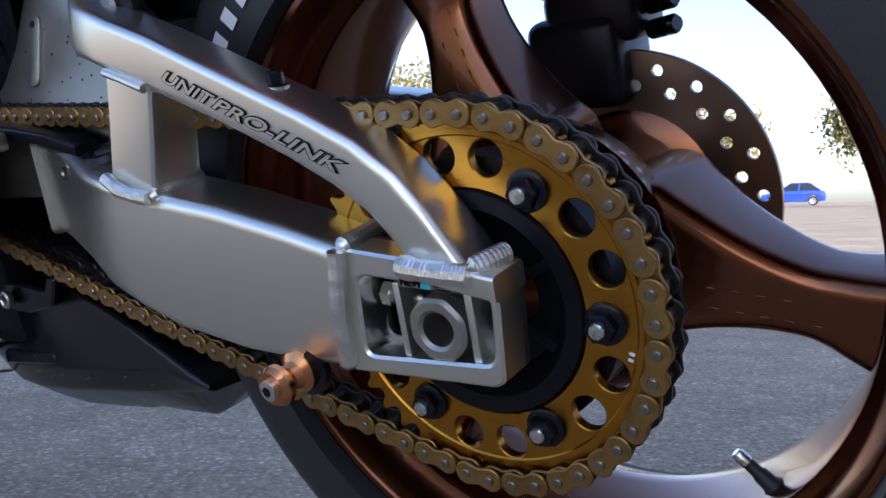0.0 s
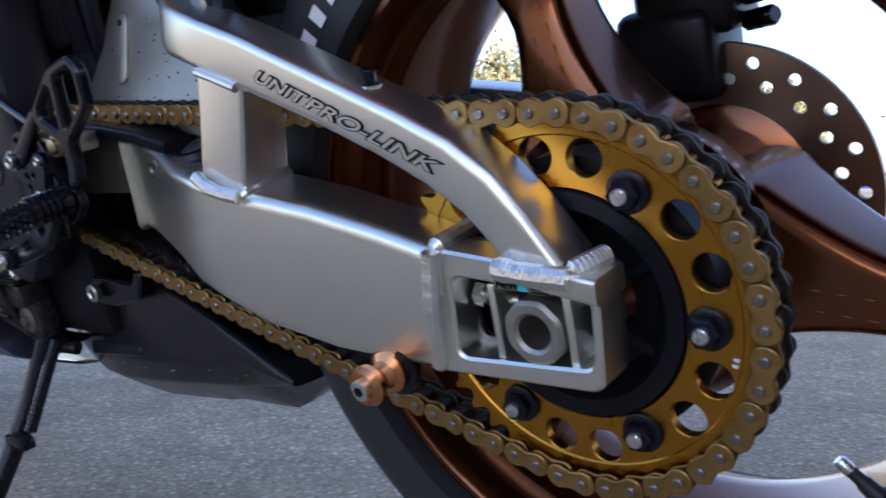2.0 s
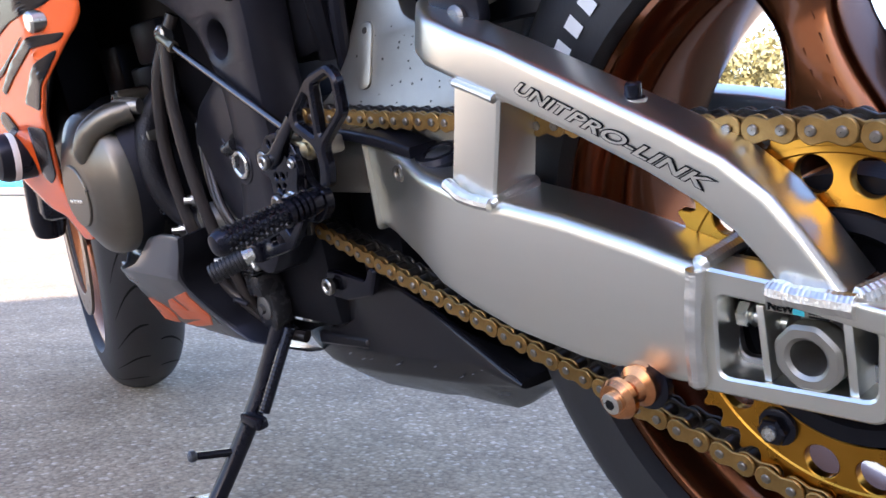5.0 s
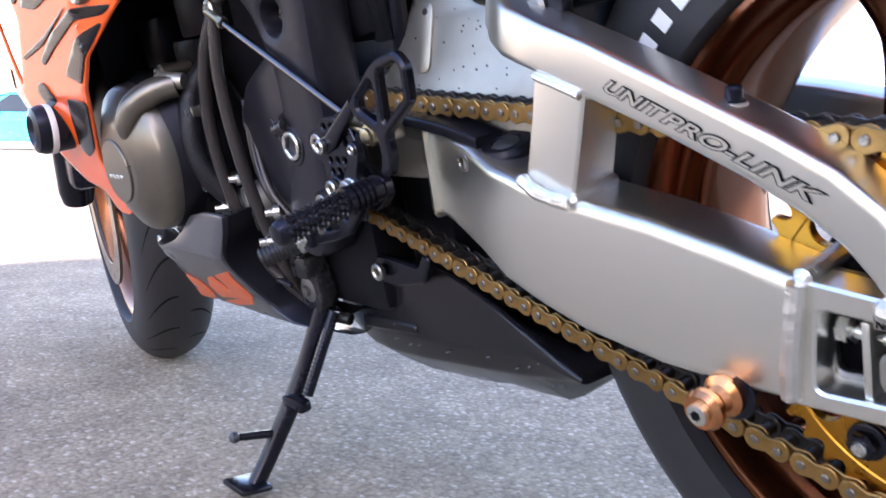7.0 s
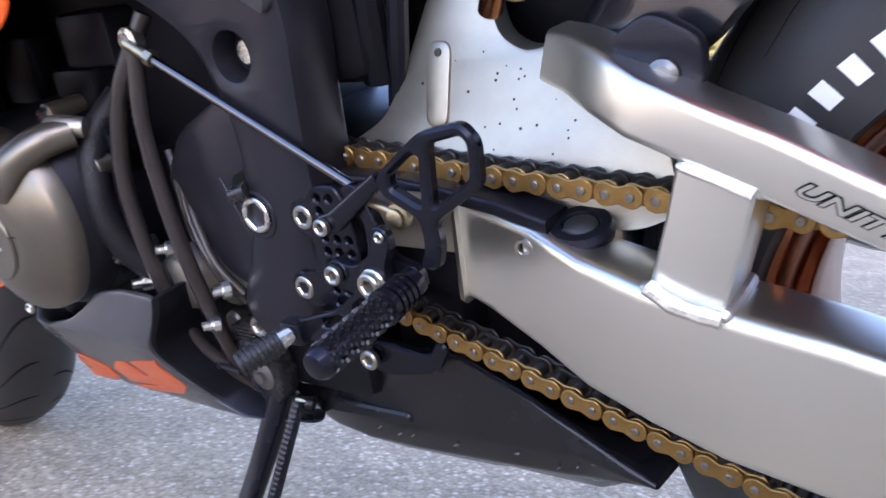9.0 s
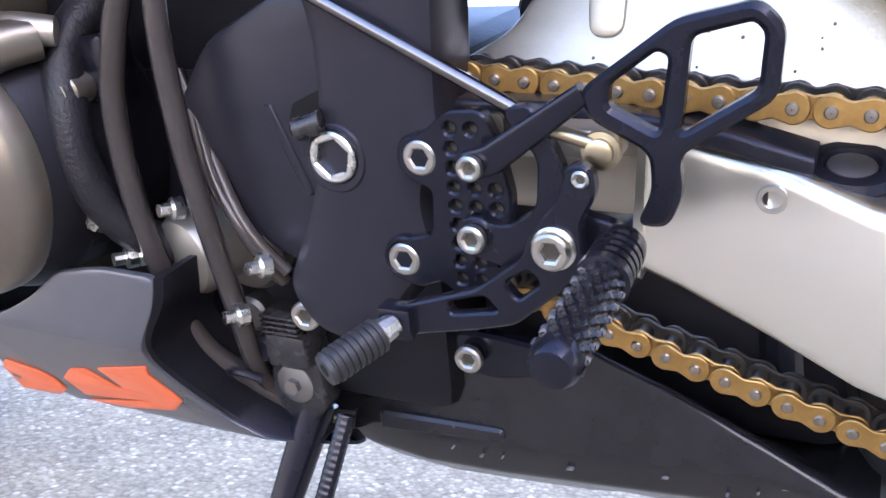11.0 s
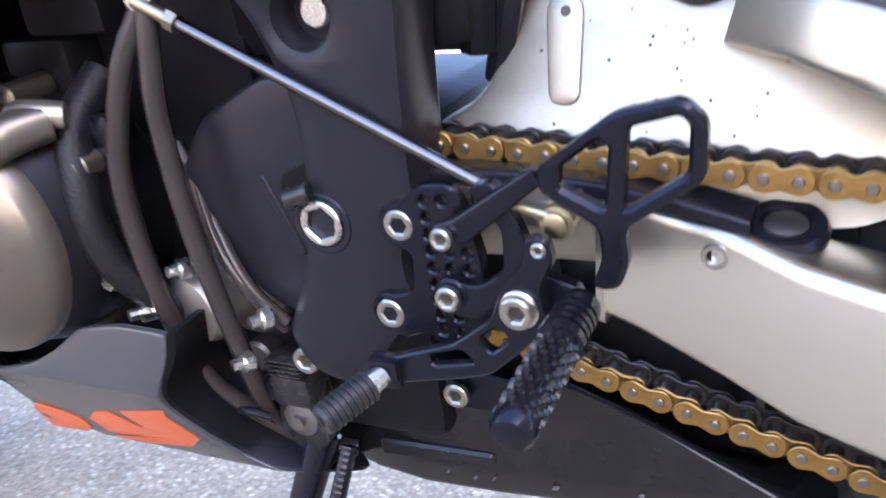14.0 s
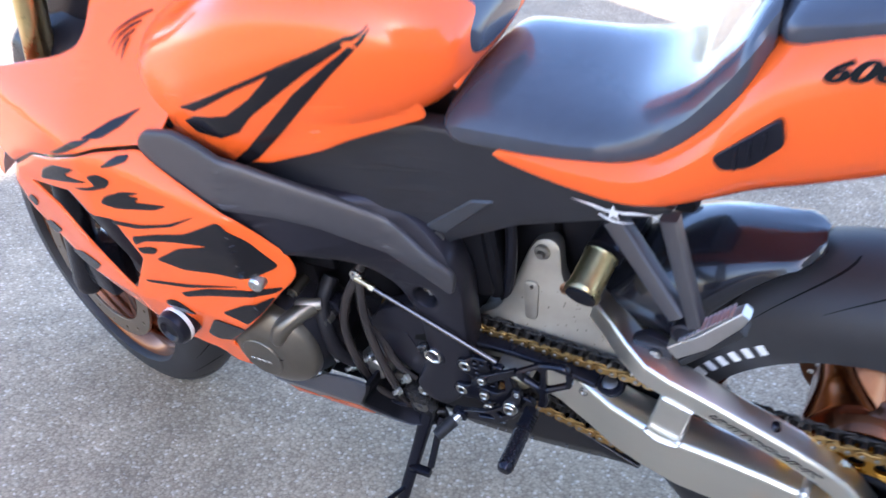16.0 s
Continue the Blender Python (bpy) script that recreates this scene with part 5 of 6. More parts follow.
# -- side stand --
def make_stand():
    st = part("side_stand", tube([(-0.617, -0.122, 0.240), (-0.632, -0.155, 0.178), (-0.648, -0.205, 0.105), (-0.656, -0.236, 0.066)], [0.0135, 0.0108, 0.0095, 0.0095], 16, smooth=4), BLACK, bike, "black steel side stand standing on the asphalt")
    part("pivot_plate", plate([rounded([(-0.640, 0.270), (-0.629, 0.298), (-0.611, 0.298), (-0.600, 0.270), (-0.600, 0.246), (-0.613, 0.230), (-0.630, 0.232), (-0.641, 0.248)], 0.01)], -0.136, 0.022, 0.003), WORN, st, "worn dark steel stand pivot")
    part("pivot_bolt", join(turned([(0, 0.0135), (0.003, 0.0135), (0.004, 0.011)], (-0.621, -0.134, 0.261), (-0.621, -0.16, 0.261), 24), turned([(0.003, 0.0055), (0.008, 0.0055)], (-0.621, -0.134, 0.261), (-0.621, -0.16, 0.261), 6)), SOCKET, st)
    sw = part("switch_box", box(-0.634, -0.603, -0.145, -0.118, 0.276, 0.300, 0.004), WORN, st, "ribbed black side stand switch")
    for k in range(4):
        part("switch_rib", box(-0.633, -0.606, -0.146, -0.12, 0.301 + 0.0035 * k, 0.303 + 0.0035 * k, 0.0008), WORN, sw)
    part("switch_lug", turned([(0, 0.009), (0.02, 0.009), (0.022, 0.007)], (-0.640, -0.118, 0.284), (-0.641, -0.14, 0.284), 16), PLASTIC, st)
    part("frame_stud", join(turned([(0, 0.012), (0.012, 0.012), (0.014, 0.009)], (-0.655, -0.112, 0.300), (-0.656, -0.14, 0.300), 20)), SOCKET, st)
    part("hose_tie", tube([(-0.672, -0.140, 0.262), (-0.655, -0.150, 0.272), (-0.640, -0.145, 0.266)], 0.0028, 8), PLASTIC, st)
    foot = Vector((-0.657, -0.241, 0.066))
    bm = box(-0.026, 0.022, -0.018, 0.018, -0.004, 0.003, 0.003)
    bmesh.ops.transform(bm, matrix=Matrix.Translation(foot + Vector((0, 0, 0.006))) @ Matrix.Rotation(radians(-15.5), 4, "X"), verts=bm.verts)
    part("foot", bm, BLACK, st)
    part("tang", turned([(0, 0.0045), (0.042, 0.0042)], (-0.646, -0.203, 0.118), (-0.657, -0.245, 0.130), 10), BLACK, st)
    part("tang_knob", turned([(-0.004, 0.004), (-0.002, 0.0062), (0.003, 0.0062), (0.005, 0.004)], (-0.656, -0.242, 0.1295), (-0.657, -0.25, 0.131), 12), GREYMETAL, st)
    coil = [Vector((-0.590, -0.130, 0.240)).lerp(Vector((-0.602, -0.176, 0.162)), k / 60) for k in range(61)]
    part("return_spring", tube(coil, [0.0058 + 0.0002 * math.sin(k * 2.1) for k in range(61)], 10, smooth=1), BLACK, st)
    part("spring_hook", box(-0.640, -0.602, -0.188, -0.174, 0.144, 0.157, 0.003), BLACK, st)
    st.location.y = 0.007
make_stand()

# -- belly pan --
def make_pan():
    secs = []
    for x, hw, top, cz, bot in ((-0.690, 0.050, 0.215, 0.188, 0.160), (-0.640, 0.068, 0.222, 0.186, 0.148), (-0.605, 0.078, 0.236, 0.184, 0.143), (-0.56, 0.085, 0.264, 0.185, 0.143), (-0.50, 0.088, 0.292, 0.190, 0.148), (-0.455, 0.089, 0.295, 0.195, 0.152), (-0.435, 0.0895, 0.290, 0.197, 0.156), (-0.387, 0.090, 0.271, 0.202, 0.157), (-0.356, 0.091, 0.256, 0.206, 0.159), (-0.341, 0.091, 0.249, 0.208, 0.166), (-0.303, 0.092, 0.231, 0.2125, 0.192), (-0.283, 0.092, 0.222, 0.2150, 0.209)):
        band = min(0.024, (top - cz) * 0.6)
        ring = rounded([(-hw - 0.001, top), (-hw - 0.004, cz + band), (-hw + 0.003, cz), (-hw * 0.42, bot), (hw * 0.42, bot), (hw - 0.003, cz), (hw + 0.004, cz + band), (hw + 0.001, top), (hw - 0.006, top), (0.03, cz + 0.006), (-0.03, cz + 0.006), (-hw + 0.006, top)], 0.004, 3)
        secs.append([(x, y, z) for y, z in ring])
    pan = part("belly_pan", loft(secs), PANBLACK, bike, "scuffed black belly pan")
    rnd = random.Random(4)
    for k in range(9):
        x = rnd.uniform(-0.56, -0.30)
        low = 0.190 + 0.085 * max(0.0, x + 0.56)
        z = low + abs(rnd.gauss(0.004, 0.010))
        w, h = rnd.uniform(0.0008, 0.005), rnd.uniform(0.0002, 0.0005)
        part("scrape", plate([[(x, z), (x + w, z + w * 0.12), (x + w, z + w * 0.12 + h), (x + w * 0.4, z + h * 1.6)]], -0.0962 if z > low + 0.016 else -0.0940, 0.004, 0.0001), SCRAPE, pan, smooth=0)
    part("pan_tongue", plate([rounded([(-0.585, 0.226), (-0.495, 0.229), (-0.495, 0.219), (-0.585, 0.212)], 0.004)], -0.0945, 0.008, 0.002), PANBLACK, pan)
    def side(c):
        slope = 0.10 * max(0.0, c.z - 0.312) + 0.50 * max(0.0, 0.306 - c.z) + 1.5 * max(0.0, 0.226 - c.z)
        return Vector((c.x, c.y + slope + 0.6 * max(0.0, -0.86 - c.x), c.z))
    up = [(-0.955, 0.316), (-0.90, 0.303), (-0.84, 0.306), (-0.80, 0.316), (-0.772, 0.330), (-0.746, 0.349), (-0.71, 0.355), (-0.666, 0.354), (-0.670, 0.335), (-0.683, 0.312), (-0.687, 0.297), (-0.683, 0.281), (-0.674, 0.265), (-0.662, 0.244), (-0.640, 0.228), (-0.61, 0.218), (-0.59, 0.206), (-0.62, 0.190), (-0.75, 0.188), (-0.88, 0.208), (-0.95, 0.25)]
    fr = part("pan_front", plate([rounded(up, 0.008)], -0.187, 0.006, 0.002, side, dense=3), GREYPAN, pan, "dark grey front of the belly pan with orange stripes")
    for strip in ([(-0.794, 0.254), (-0.776, 0.268), (-0.759, 0.272), (-0.743, 0.256), (-0.736, 0.257), (-0.745, 0.276), (-0.692, 0.290), (-0.697, 0.281), (-0.686, 0.256), (-0.703, 0.241), (-0.800, 0.221), (-0.788, 0.230), (-0.723, 0.246), (-0.788, 0.236)],
                  [(-0.845, 0.262), (-0.816, 0.256), (-0.807, 0.249), (-0.806, 0.237), (-0.827, 0.223), (-0.862, 0.226), (-0.868, 0.245)]):
        part("orange_stripe", plate([rounded(strip, 0.002, 2)], -0.1885, 0.002, 0.0005, side, dense=1), SCUFF, fr)
    screw(fr, -0.935, -0.150, 0.292, 0.006, 0.004)
    # the rear edge turns inwards as a dark lip
    edge = [side(Vector((x, -0.186, z))) for x, z in ((-0.667, 0.352), (-0.671, 0.335), (-0.684, 0.312), (-0.688, 0.297), (-0.684, 0.281), (-0.675, 0.265), (-0.663, 0.244), (-0.641, 0.228), (-0.612, 0.219))]
    outer = smooth_line(edge, 4)
    rings = []
    for p in outer:
        inw = Vector((0.012, 0.055, 0.006))
        rings.append([p, p + inw * 0.08 + Vector((0.003, 0, 0)), p + inw * 0.5, p + inw, p + inw + Vector((-0.004, 0, 0.0)), p + inw * 0.5 + Vector((-0.005, 0.0, 0.0)), p + Vector((-0.003, 0.002, 0.0))])
    part("inner_edge", loft(rings), ENGINE, pan)
    part("inner_shell", plate([rounded([(-0.72, 0.30), (-0.67, 0.29), (-0.645, 0.262), (-0.64, 0.24), (-0.655, 0.225), (-0.68, 0.222), (-0.71, 0.245)], 0.008)], -0.085, 0.006, 0.001), PLASTIC, pan)
make_pan()

# -- fairing --
def fy(x, z):
    """The left side of the fairing: y over the side plane."""
    y = -0.240
    y += 0.30 * max(0.0, -1.0 - x) ** 1.2
    y += 0.25 * max(0.0, 0.50 - z)
    y += 0.10 * max(0.0, z - 0.64)
    y += 0.62 * max(0.0, x + 0.755)
    # above the fold the panel rolls over to face upwards
    q = max(0.0, 0.246 * (x + 0.80) + 0.969 * (z - 0.705))
    y += 0.9 * q * q / (q + 0.012)
    return y


def on_fairing(depth):
    return lambda c: Vector((c.x, fy(c.x, c.z) + c.y + depth, c.z))


def leaf(p0, p1, p2, w, n=7):
    """A pointed flame tongue along a bent line, widest near its root."""
    a, b, c = Vector(p0), Vector(p1), Vector(p2)
    left, right = [], []
    for i in range(n + 1):
        t = i / n
        p = a * (1 - t) ** 2 + b * 2 * t * (1 - t) + c * t * t
        d = ((b - a) * (1 - t) + (c - b) * t).normalized()
        k = w * (math.sin(math.pi * min(1.0, 0.12 + t * 0.88)) ** 0.8) * (1.15 - 0.75 * t)
        q = Vector((-d.y, d.x))
        left.append(tuple(p + q * k))
        right.append(tuple(p - q * k))
    return left + right[::-1]


def make_fairing():
    out = [(-1.13, 0.712), (-1.070, 0.726), (-0.963, 0.757), (-0.891, 0.762), (-0.871, 0.750), (-0.805, 0.722), (-0.749, 0.699), (-0.722, 0.663), (-0.703, 0.634), (-0.697, 0.612), (-0.697, 0.594), (-0.705, 0.580), (-0.717, 0.570), (-0.758, 0.527), (-0.869, 0.417),
           (-0.848, 0.389), (-0.840, 0.366), (-0.868, 0.345), (-0.905, 0.345), (-0.915, 0.375), (-0.962, 0.386), (-1.003, 0.421), (-1.045, 0.462), (-1.11, 0.49), (-1.18, 0.535), (-1.25, 0.575), (-1.26, 0.62), (-1.22, 0.665)]
    vent = [(-1.174, 0.656), (-1.050, 0.680), (-1.015, 0.651), (-0.968, 0.654), (-0.944, 0.589), (-0.999, 0.511), (-1.068, 0.577), (-1.114, 0.633)]
    f = part("side_fairing", plate([rounded(out, 0.012, 5), rounded(vent, 0.006)], 0.0, 0.005, 0.002, on_fairing(0.0), dense=6, grain=0.014), ORANGE, bike, "glossy orange side fairing with black flames")
    part("fairing_vent", plate([rounded([(-1.19, 0.665), (-1.04, 0.695), (-0.955, 0.665), (-0.930, 0.59), (-0.995, 0.495), (-1.09, 0.57)], 0.008)], 0.0, 0.004, 0.001, on_fairing(0.035), dense=2), PLASTIC, f, "dark air vent")

    def flame(*tongue):
        part("flame", plate([rounded(tongue, 0.009, 4)], 0.0, 0.0012, 0.0004, on_fairing(-0.0017), dense=5, grain=0.012), DECAL, f)
    flame((-1.127, 0.677), (-1.107, 0.699), (-1.067, 0.718), (-1.006, 0.728), (-1.042, 0.709), (-0.986, 0.712))
    flame((-0.988, 0.720), (-0.962, 0.729), (-0.940, 0.722), (-0.952, 0.709), (-0.989, 0.698), (-1.031, 0.692), (-0.973, 0.708))
    flame((-0.979, 0.680), (-0.964, 0.694), (-0.926, 0.708), (-0.889, 0.713), (-0.919, 0.702), (-0.893, 0.705), (-0.909, 0.695), (-0.846, 0.701), (-0.870, 0.690), (-0.947, 0.677))
    flame((-0.973, 0.653), (-0.914, 0.657), (-0.858, 0.670), (-0.801, 0.694), (-0.850, 0.668), (-0.917, 0.650), (-0.966, 0.647))
    flame((-0.942, 0.631), (-0.897, 0.645), (-0.834, 0.659), (-0.785, 0.683), (-0.765, 0.693), (-0.733, 0.658), (-0.710, 0.612), (-0.740, 0.602), (-0.801, 0.599), (-0.866, 0.589), (-0.913, 0.596), (-0.856, 0.630), (-0.795, 0.648), (-0.860, 0.641), (-0.917, 0.629), (-0.943, 0.615))
    flame((-0.943, 0.610), (-0.911, 0.620), (-0.900, 0.617), (-0.910, 0.607), (-0.937, 0.601))
    flame((-0.963, 0.543), (-0.869, 0.559), (-0.770, 0.583), (-0.873, 0.552), (-0.953, 0.540))
    flame((-0.896, 0.536), (-0.839, 0.560), (-0.757, 0.580), (-0.714, 0.576), (-0.724, 0.568), (-0.757, 0.568), (-0.846, 0.544), (-0.888, 0.530))
    flame((-0.828, 0.516), (-0.775, 0.547), (-0.726, 0.563), (-0.746, 0.540), (-0.786, 0.505), (-0.800, 0.510))
    flame((-0.943, 0.506), (-0.923, 0.514), (-0.904, 0.508), (-0.888, 0.490), (-0.932, 0.481))
    flame((-0.905, 0.432), (-0.855, 0.492), (-0.831, 0.490), (-0.800, 0.486), (-0.858, 0.431), (-0.892, 0.420))
    flame((-1.240, 0.595), (-1.215, 0.615), (-1.196, 0.609), (-1.219, 0.586))
    flame((-1.225, 0.555), (-1.188, 0.572), (-1.159, 0.564), (-1.195, 0.541))
    flame((-1.165, 0.522), (-1.125, 0.536), (-1.074, 0.531), (-1.105, 0.505), (-1.140, 0.508))
    flame((-0.951, 0.741), (-0.924, 0.757), (-0.902, 0.758), (-0.906, 0.751), (-0.926, 0.745))
    part("fairing_screw", lathe([(0.0003, -0.241), (0.009, -0.241), (0.011, -0.238), (0.011, -0.22), (0.0003, -0.22)], -0.741, 0.592, 20), STEEL, f)
    # crash bung
    b0, b1 = (-0.935, -0.200, 0.455), (-0.938, -0.262, 0.461)
    bg = part("crash_bung", turned([(0, 0.016), (0.012, 0.018), (0.020, 0.027), (0.052, 0.029), (0.060, 0.026), (0.063, 0.018), (0.058, 0.012)], b0, b1, 36), PLASTIC, bike, "black crash protector bung with white print")
    part("white_band", turned([(0.040, 0.0290), (0.046, 0.0293), (0.047, 0.0288)], b0, b1, 36), WHITE, bg)
    # upper fairing round the headstock
    up = [(-0.868, 0.766), (-0.850, 0.81), (-0.862, 0.842), (-0.894, 0.853), (-0.917, 0.861), (-0.878, 0.889), (-0.873, 0.905), (-0.86, 0.965), (-0.99, 0.965), (-1.008, 0.905), (-1.006, 0.876), (-1.016, 0.860), (-1.046, 0.849), (-1.158, 0.831), (-1.30, 0.815), (-1.36, 0.78), (-1.33, 0.71), (-1.225, 0.669), (-1.13, 0.716), (-1.070, 0.730), (-0.963, 0.761), (-0.891, 0.766)]
    uf = part("upper_fairing", plate([rounded(up, 0.014, 5)], 0.0, 0.005, 0.002, on_fairing(0.002), dense=5, grain=0.02), ORANGE, bike, "glossy orange upper fairing")
    for a, b, c in (((-0.9047, 0.8949), (-0.960, 0.882), (-0.963, 0.8628)), ((-0.9186, 0.8853), (-0.955, 0.875), (-0.9553, 0.8574)), ((-0.9261, 0.8771), (-0.948, 0.868), (-0.9471, 0.8519)), ((-0.9321, 0.8687), (-0.940, 0.862), (-0.938, 0.8476))):
        part("wing_mark", plate([leaf(a, b, c, 0.0017)], 0.0, 0.0012, 0.0003, on_fairing(-0.002), dense=2), DECAL, uf)
    for tongue in ([(-1.062, 0.738), (-1.000, 0.768), (-0.964, 0.772), (-0.981, 0.764), (-1.038, 0.743)], [(-0.985, 0.771), (-0.941, 0.790), (-0.896, 0.803), (-0.924, 0.784), (-0.952, 0.772)]):
        part("flame", plate([rounded(tongue, 0.006)], 0.0, 0.0012, 0.0004, on_fairing(0.0003), dense=3), DECAL, uf)
    part("inner_fairing", plate([rounded([(-1.25, 0.62), (-1.2, 0.85), (-0.95, 0.90), (-0.86, 0.80), (-0.9, 0.55), (-1.05, 0.45)], 0.02)], 0.0, 0.006, 0.001, on_fairing(0.06), dense=2), PLASTIC, f)
    # the same side mirrored on the far side
    far = bpy.data.objects.new("side_fairing", f.data.copy())
    scene.collection.objects.link(far)
    far.parent = bike
    far.matrix_basis = Matrix.Diagonal((1, -1, 1, 1))


make_fairing()


# -- tank, seat, tail --
def hull(sections, name, material, label, power=2.6, n=28, parent=None):
    """A body skinned over (x, half width, low, high) sections with superellipse outlines."""
    secs = []
    for x, hw, lo, hi in sections:
        ring = []
        for k in range(n):
            a = 2 * math.pi * k / n
            c, s = math.cos(a), math.sin(a)
            ring.append((x, -hw * math.copysign(abs(c) ** (2 / power), c), (lo + hi) / 2 + (hi - lo) / 2 * math.copysign(abs(s) ** (2 / power), s)))
        secs.append(ring)
    fine = []
    for k in range(n):
        fine.append(smooth_line([s[k] for s in secs], 5))
    return part(name, loft([[fine[k][i] for k in range(n)] for i in range(len(fine[0]))]), material, parent or bike, label)


TANK = [(-0.456, 0.078, 0.858, 0.890), (-0.461, 0.105, 0.845, 0.907), (-0.484, 0.130, 0.818, 0.936), (-0.52, 0.152, 0.796, 0.966), (-0.58, 0.168, 0.766, 0.995), (-0.68, 0.180, 0.722, 1.00), (-0.76, 0.183, 0.690, 0.968), (-0.83, 0.172, 0.690, 0.930), (-0.90, 0.150, 0.70, 0.895), (-0.95, 0.11, 0.72, 0.86)]
tank = hull(TANK, "fuel_tank", ORANGE, "glossy orange fuel tank with black tribal decals", 3.0)


def tank_y(x, z):
    for a, b in zip(TANK, TANK[1:]):
        if b[0] <= x <= a[0]:
            w = (x - a[0]) / (b[0] - a[0])
            hw, lo, hi = (p + (q - p) * w for p, q in zip(a[1:], b[1:]))
            s = (z - (lo + hi) / 2) / ((hi - lo) / 2)
            y = -hw * (max(0.0, 1 - abs(s) ** 3.0)) ** (1 / 3.0)
            low = -0.170 + 0.33 * max(0.0, x + 0.62) + 0.5 * max(0.0, -0.80 - x)
            return min(y, low) if z < 0.835 else y
    return -0.12


def on_tank(depth):
    return lambda c: Vector((c.x, tank_y(c.x, c.z) + c.y + depth, c.z))


blade_up = [(-0.819, 0.818), (-0.719, 0.862), (-0.630, 0.899), (-0.558, 0.927), (-0.527, 0.937), (-0.534, 0.929), (-0.559, 0.915), (-0.601, 0.891), (-0.655, 0.855), (-0.697, 0.826), (-0.725, 0.800), (-0.757, 0.786), (-0.801, 0.785), (-0.817, 0.799), (-0.794, 0.811), (-0.736, 0.822), (-0.692, 0.850), (-0.652, 0.884), (-0.703, 0.862), (-0.789, 0.819)]
blade_low = [(-0.525, 0.935), (-0.534, 0.921), (-0.571, 0.890), (-0.618, 0.847), (-0.666, 0.802), (-0.720, 0.755), (-0.749, 0.738), (-0.773, 0.737), (-0.730, 0.769), (-0.684, 0.810), (-0.628, 0.862), (-0.574, 0.901)]
tip = [(-0.967, 0.731), (-0.881, 0.787), (-0.861, 0.788), (-0.856, 0.776), (-0.877, 0.763), (-0.888, 0.768)]
for s in (rounded(blade_up, 0.002), rounded(blade_low, 0.002), rounded(tip, 0.003)):
    part("tank_decal", plate([s], 0.0, 0.0012, 0.0003, on_tank(-0.0022), dense=3), DECAL, tank)
part("tank_skirt", plate([rounded([(-0.855, 0.785), (-0.825, 0.770), (-0.765, 0.740), (-0.705, 0.749), (-0.585, 0.793), (-0.492, 0.818), (-0.50, 0.850), (-0.60, 0.845), (-0.75, 0.85), (-0.85, 0.83)], 0.006)], 0.0, 0.006, 0.002, on_tank(-0.0004), dense=4, grain=0.02), ORANGE, tank)
hull([(-0.451, 0.045, 0.862, 0.882), (-0.456, 0.068, 0.856, 0.900), (-0.484, 0.080, 0.856, 0.940), (-0.52, 0.080, 0.880, 0.970), (-0.56, 0.066, 0.90, 0.991)], "tank_pad", VINYL, "dark pad on the rear of the tank", 2.6, parent=tank)
seat = hull([(-0.493, 0.085, 0.775, 0.800), (-0.484, 0.112, 0.770, 0.818), (-0.46, 0.124, 0.767, 0.829), (-0.40, 0.126, 0.766, 0.828), (-0.33, 0.127, 0.762, 0.828), (-0.27, 0.128, 0.764, 0.842), (-0.215, 0.129, 0.788, 0.880), (-0.178, 0.127, 0.820, 0.925), (-0.152, 0.124, 0.862, 0.958), (-0.134, 0.10, 0.90, 0.975)], "rider_seat", VINYL, "black grained vinyl rider seat", 2.7)
tail = hull([(-0.445, 0.112, 0.766, 0.786), (-0.40, 0.126, 0.757, 0.795), (-0.32, 0.140, 0.742, 0.800), (-0.25, 0.148, 0.735, 0.815), (-0.19, 0.150, 0.750, 0.865), (-0.14, 0.147, 0.764, 0.932), (-0.09, 0.143, 0.775, 0.966), (0.0, 0.130, 0.804, 0.985), (0.12, 0.095, 0.86, 0.995), (0.24, 0.05, 0.95, 0.995)], "tail_fairing", ORANGE, "glossy orange tail fairing", 3.0)
part("tail_vent", plate([rounded([(-0.176, 0.836), (-0.168, 0.822), (-0.142, 0.830), (-0.112, 0.860), (-0.116, 0.888)], 0.008)], -0.1505, 0.008, 0.001), PLASTIC, tail, "dark louvred tail vent")
for k in range(3):
    x = -0.156 + 0.012 * k
    part("vent_louvre", plate([[(x, 0.827 + 0.012 * k), (x + 0.0025, 0.827 + 0.012 * k), (x + 0.0045, 0.852 + 0.010 * k), (x + 0.002, 0.852 + 0.010 * k)]], -0.153, 0.003, 0.0005), PLASTIC, tail)
hull([(-0.135, 0.09, 0.925, 0.95), (-0.11, 0.115, 0.925, 0.968), (0.0, 0.11, 0.94, 0.985), (0.10, 0.085, 0.965, 1.0), (0.15, 0.05, 0.98, 1.0)], "pillion_seat", VINYL, "black pillion seat pad", 3.2)
part("cowl_lip", tube([(-0.472, -0.092, 0.838), (-0.467, -0.065, 0.853), (-0.468, -0.03, 0.860), (-0.470, 0.0, 0.863), (-0.470, 0.06, 0.860)], [0.005, 0.009, 0.010, 0.010, 0.008], 14), ORANGE, tail)
lettering("tail_number", "600", 0.024, (-0.0915, -0.1384, 0.9201), (0.048, 0.003, 0.004), (0.005, 0.007, 0.012), INK, tail, 0.45, 0.0012, 1.6, depth=0.002)

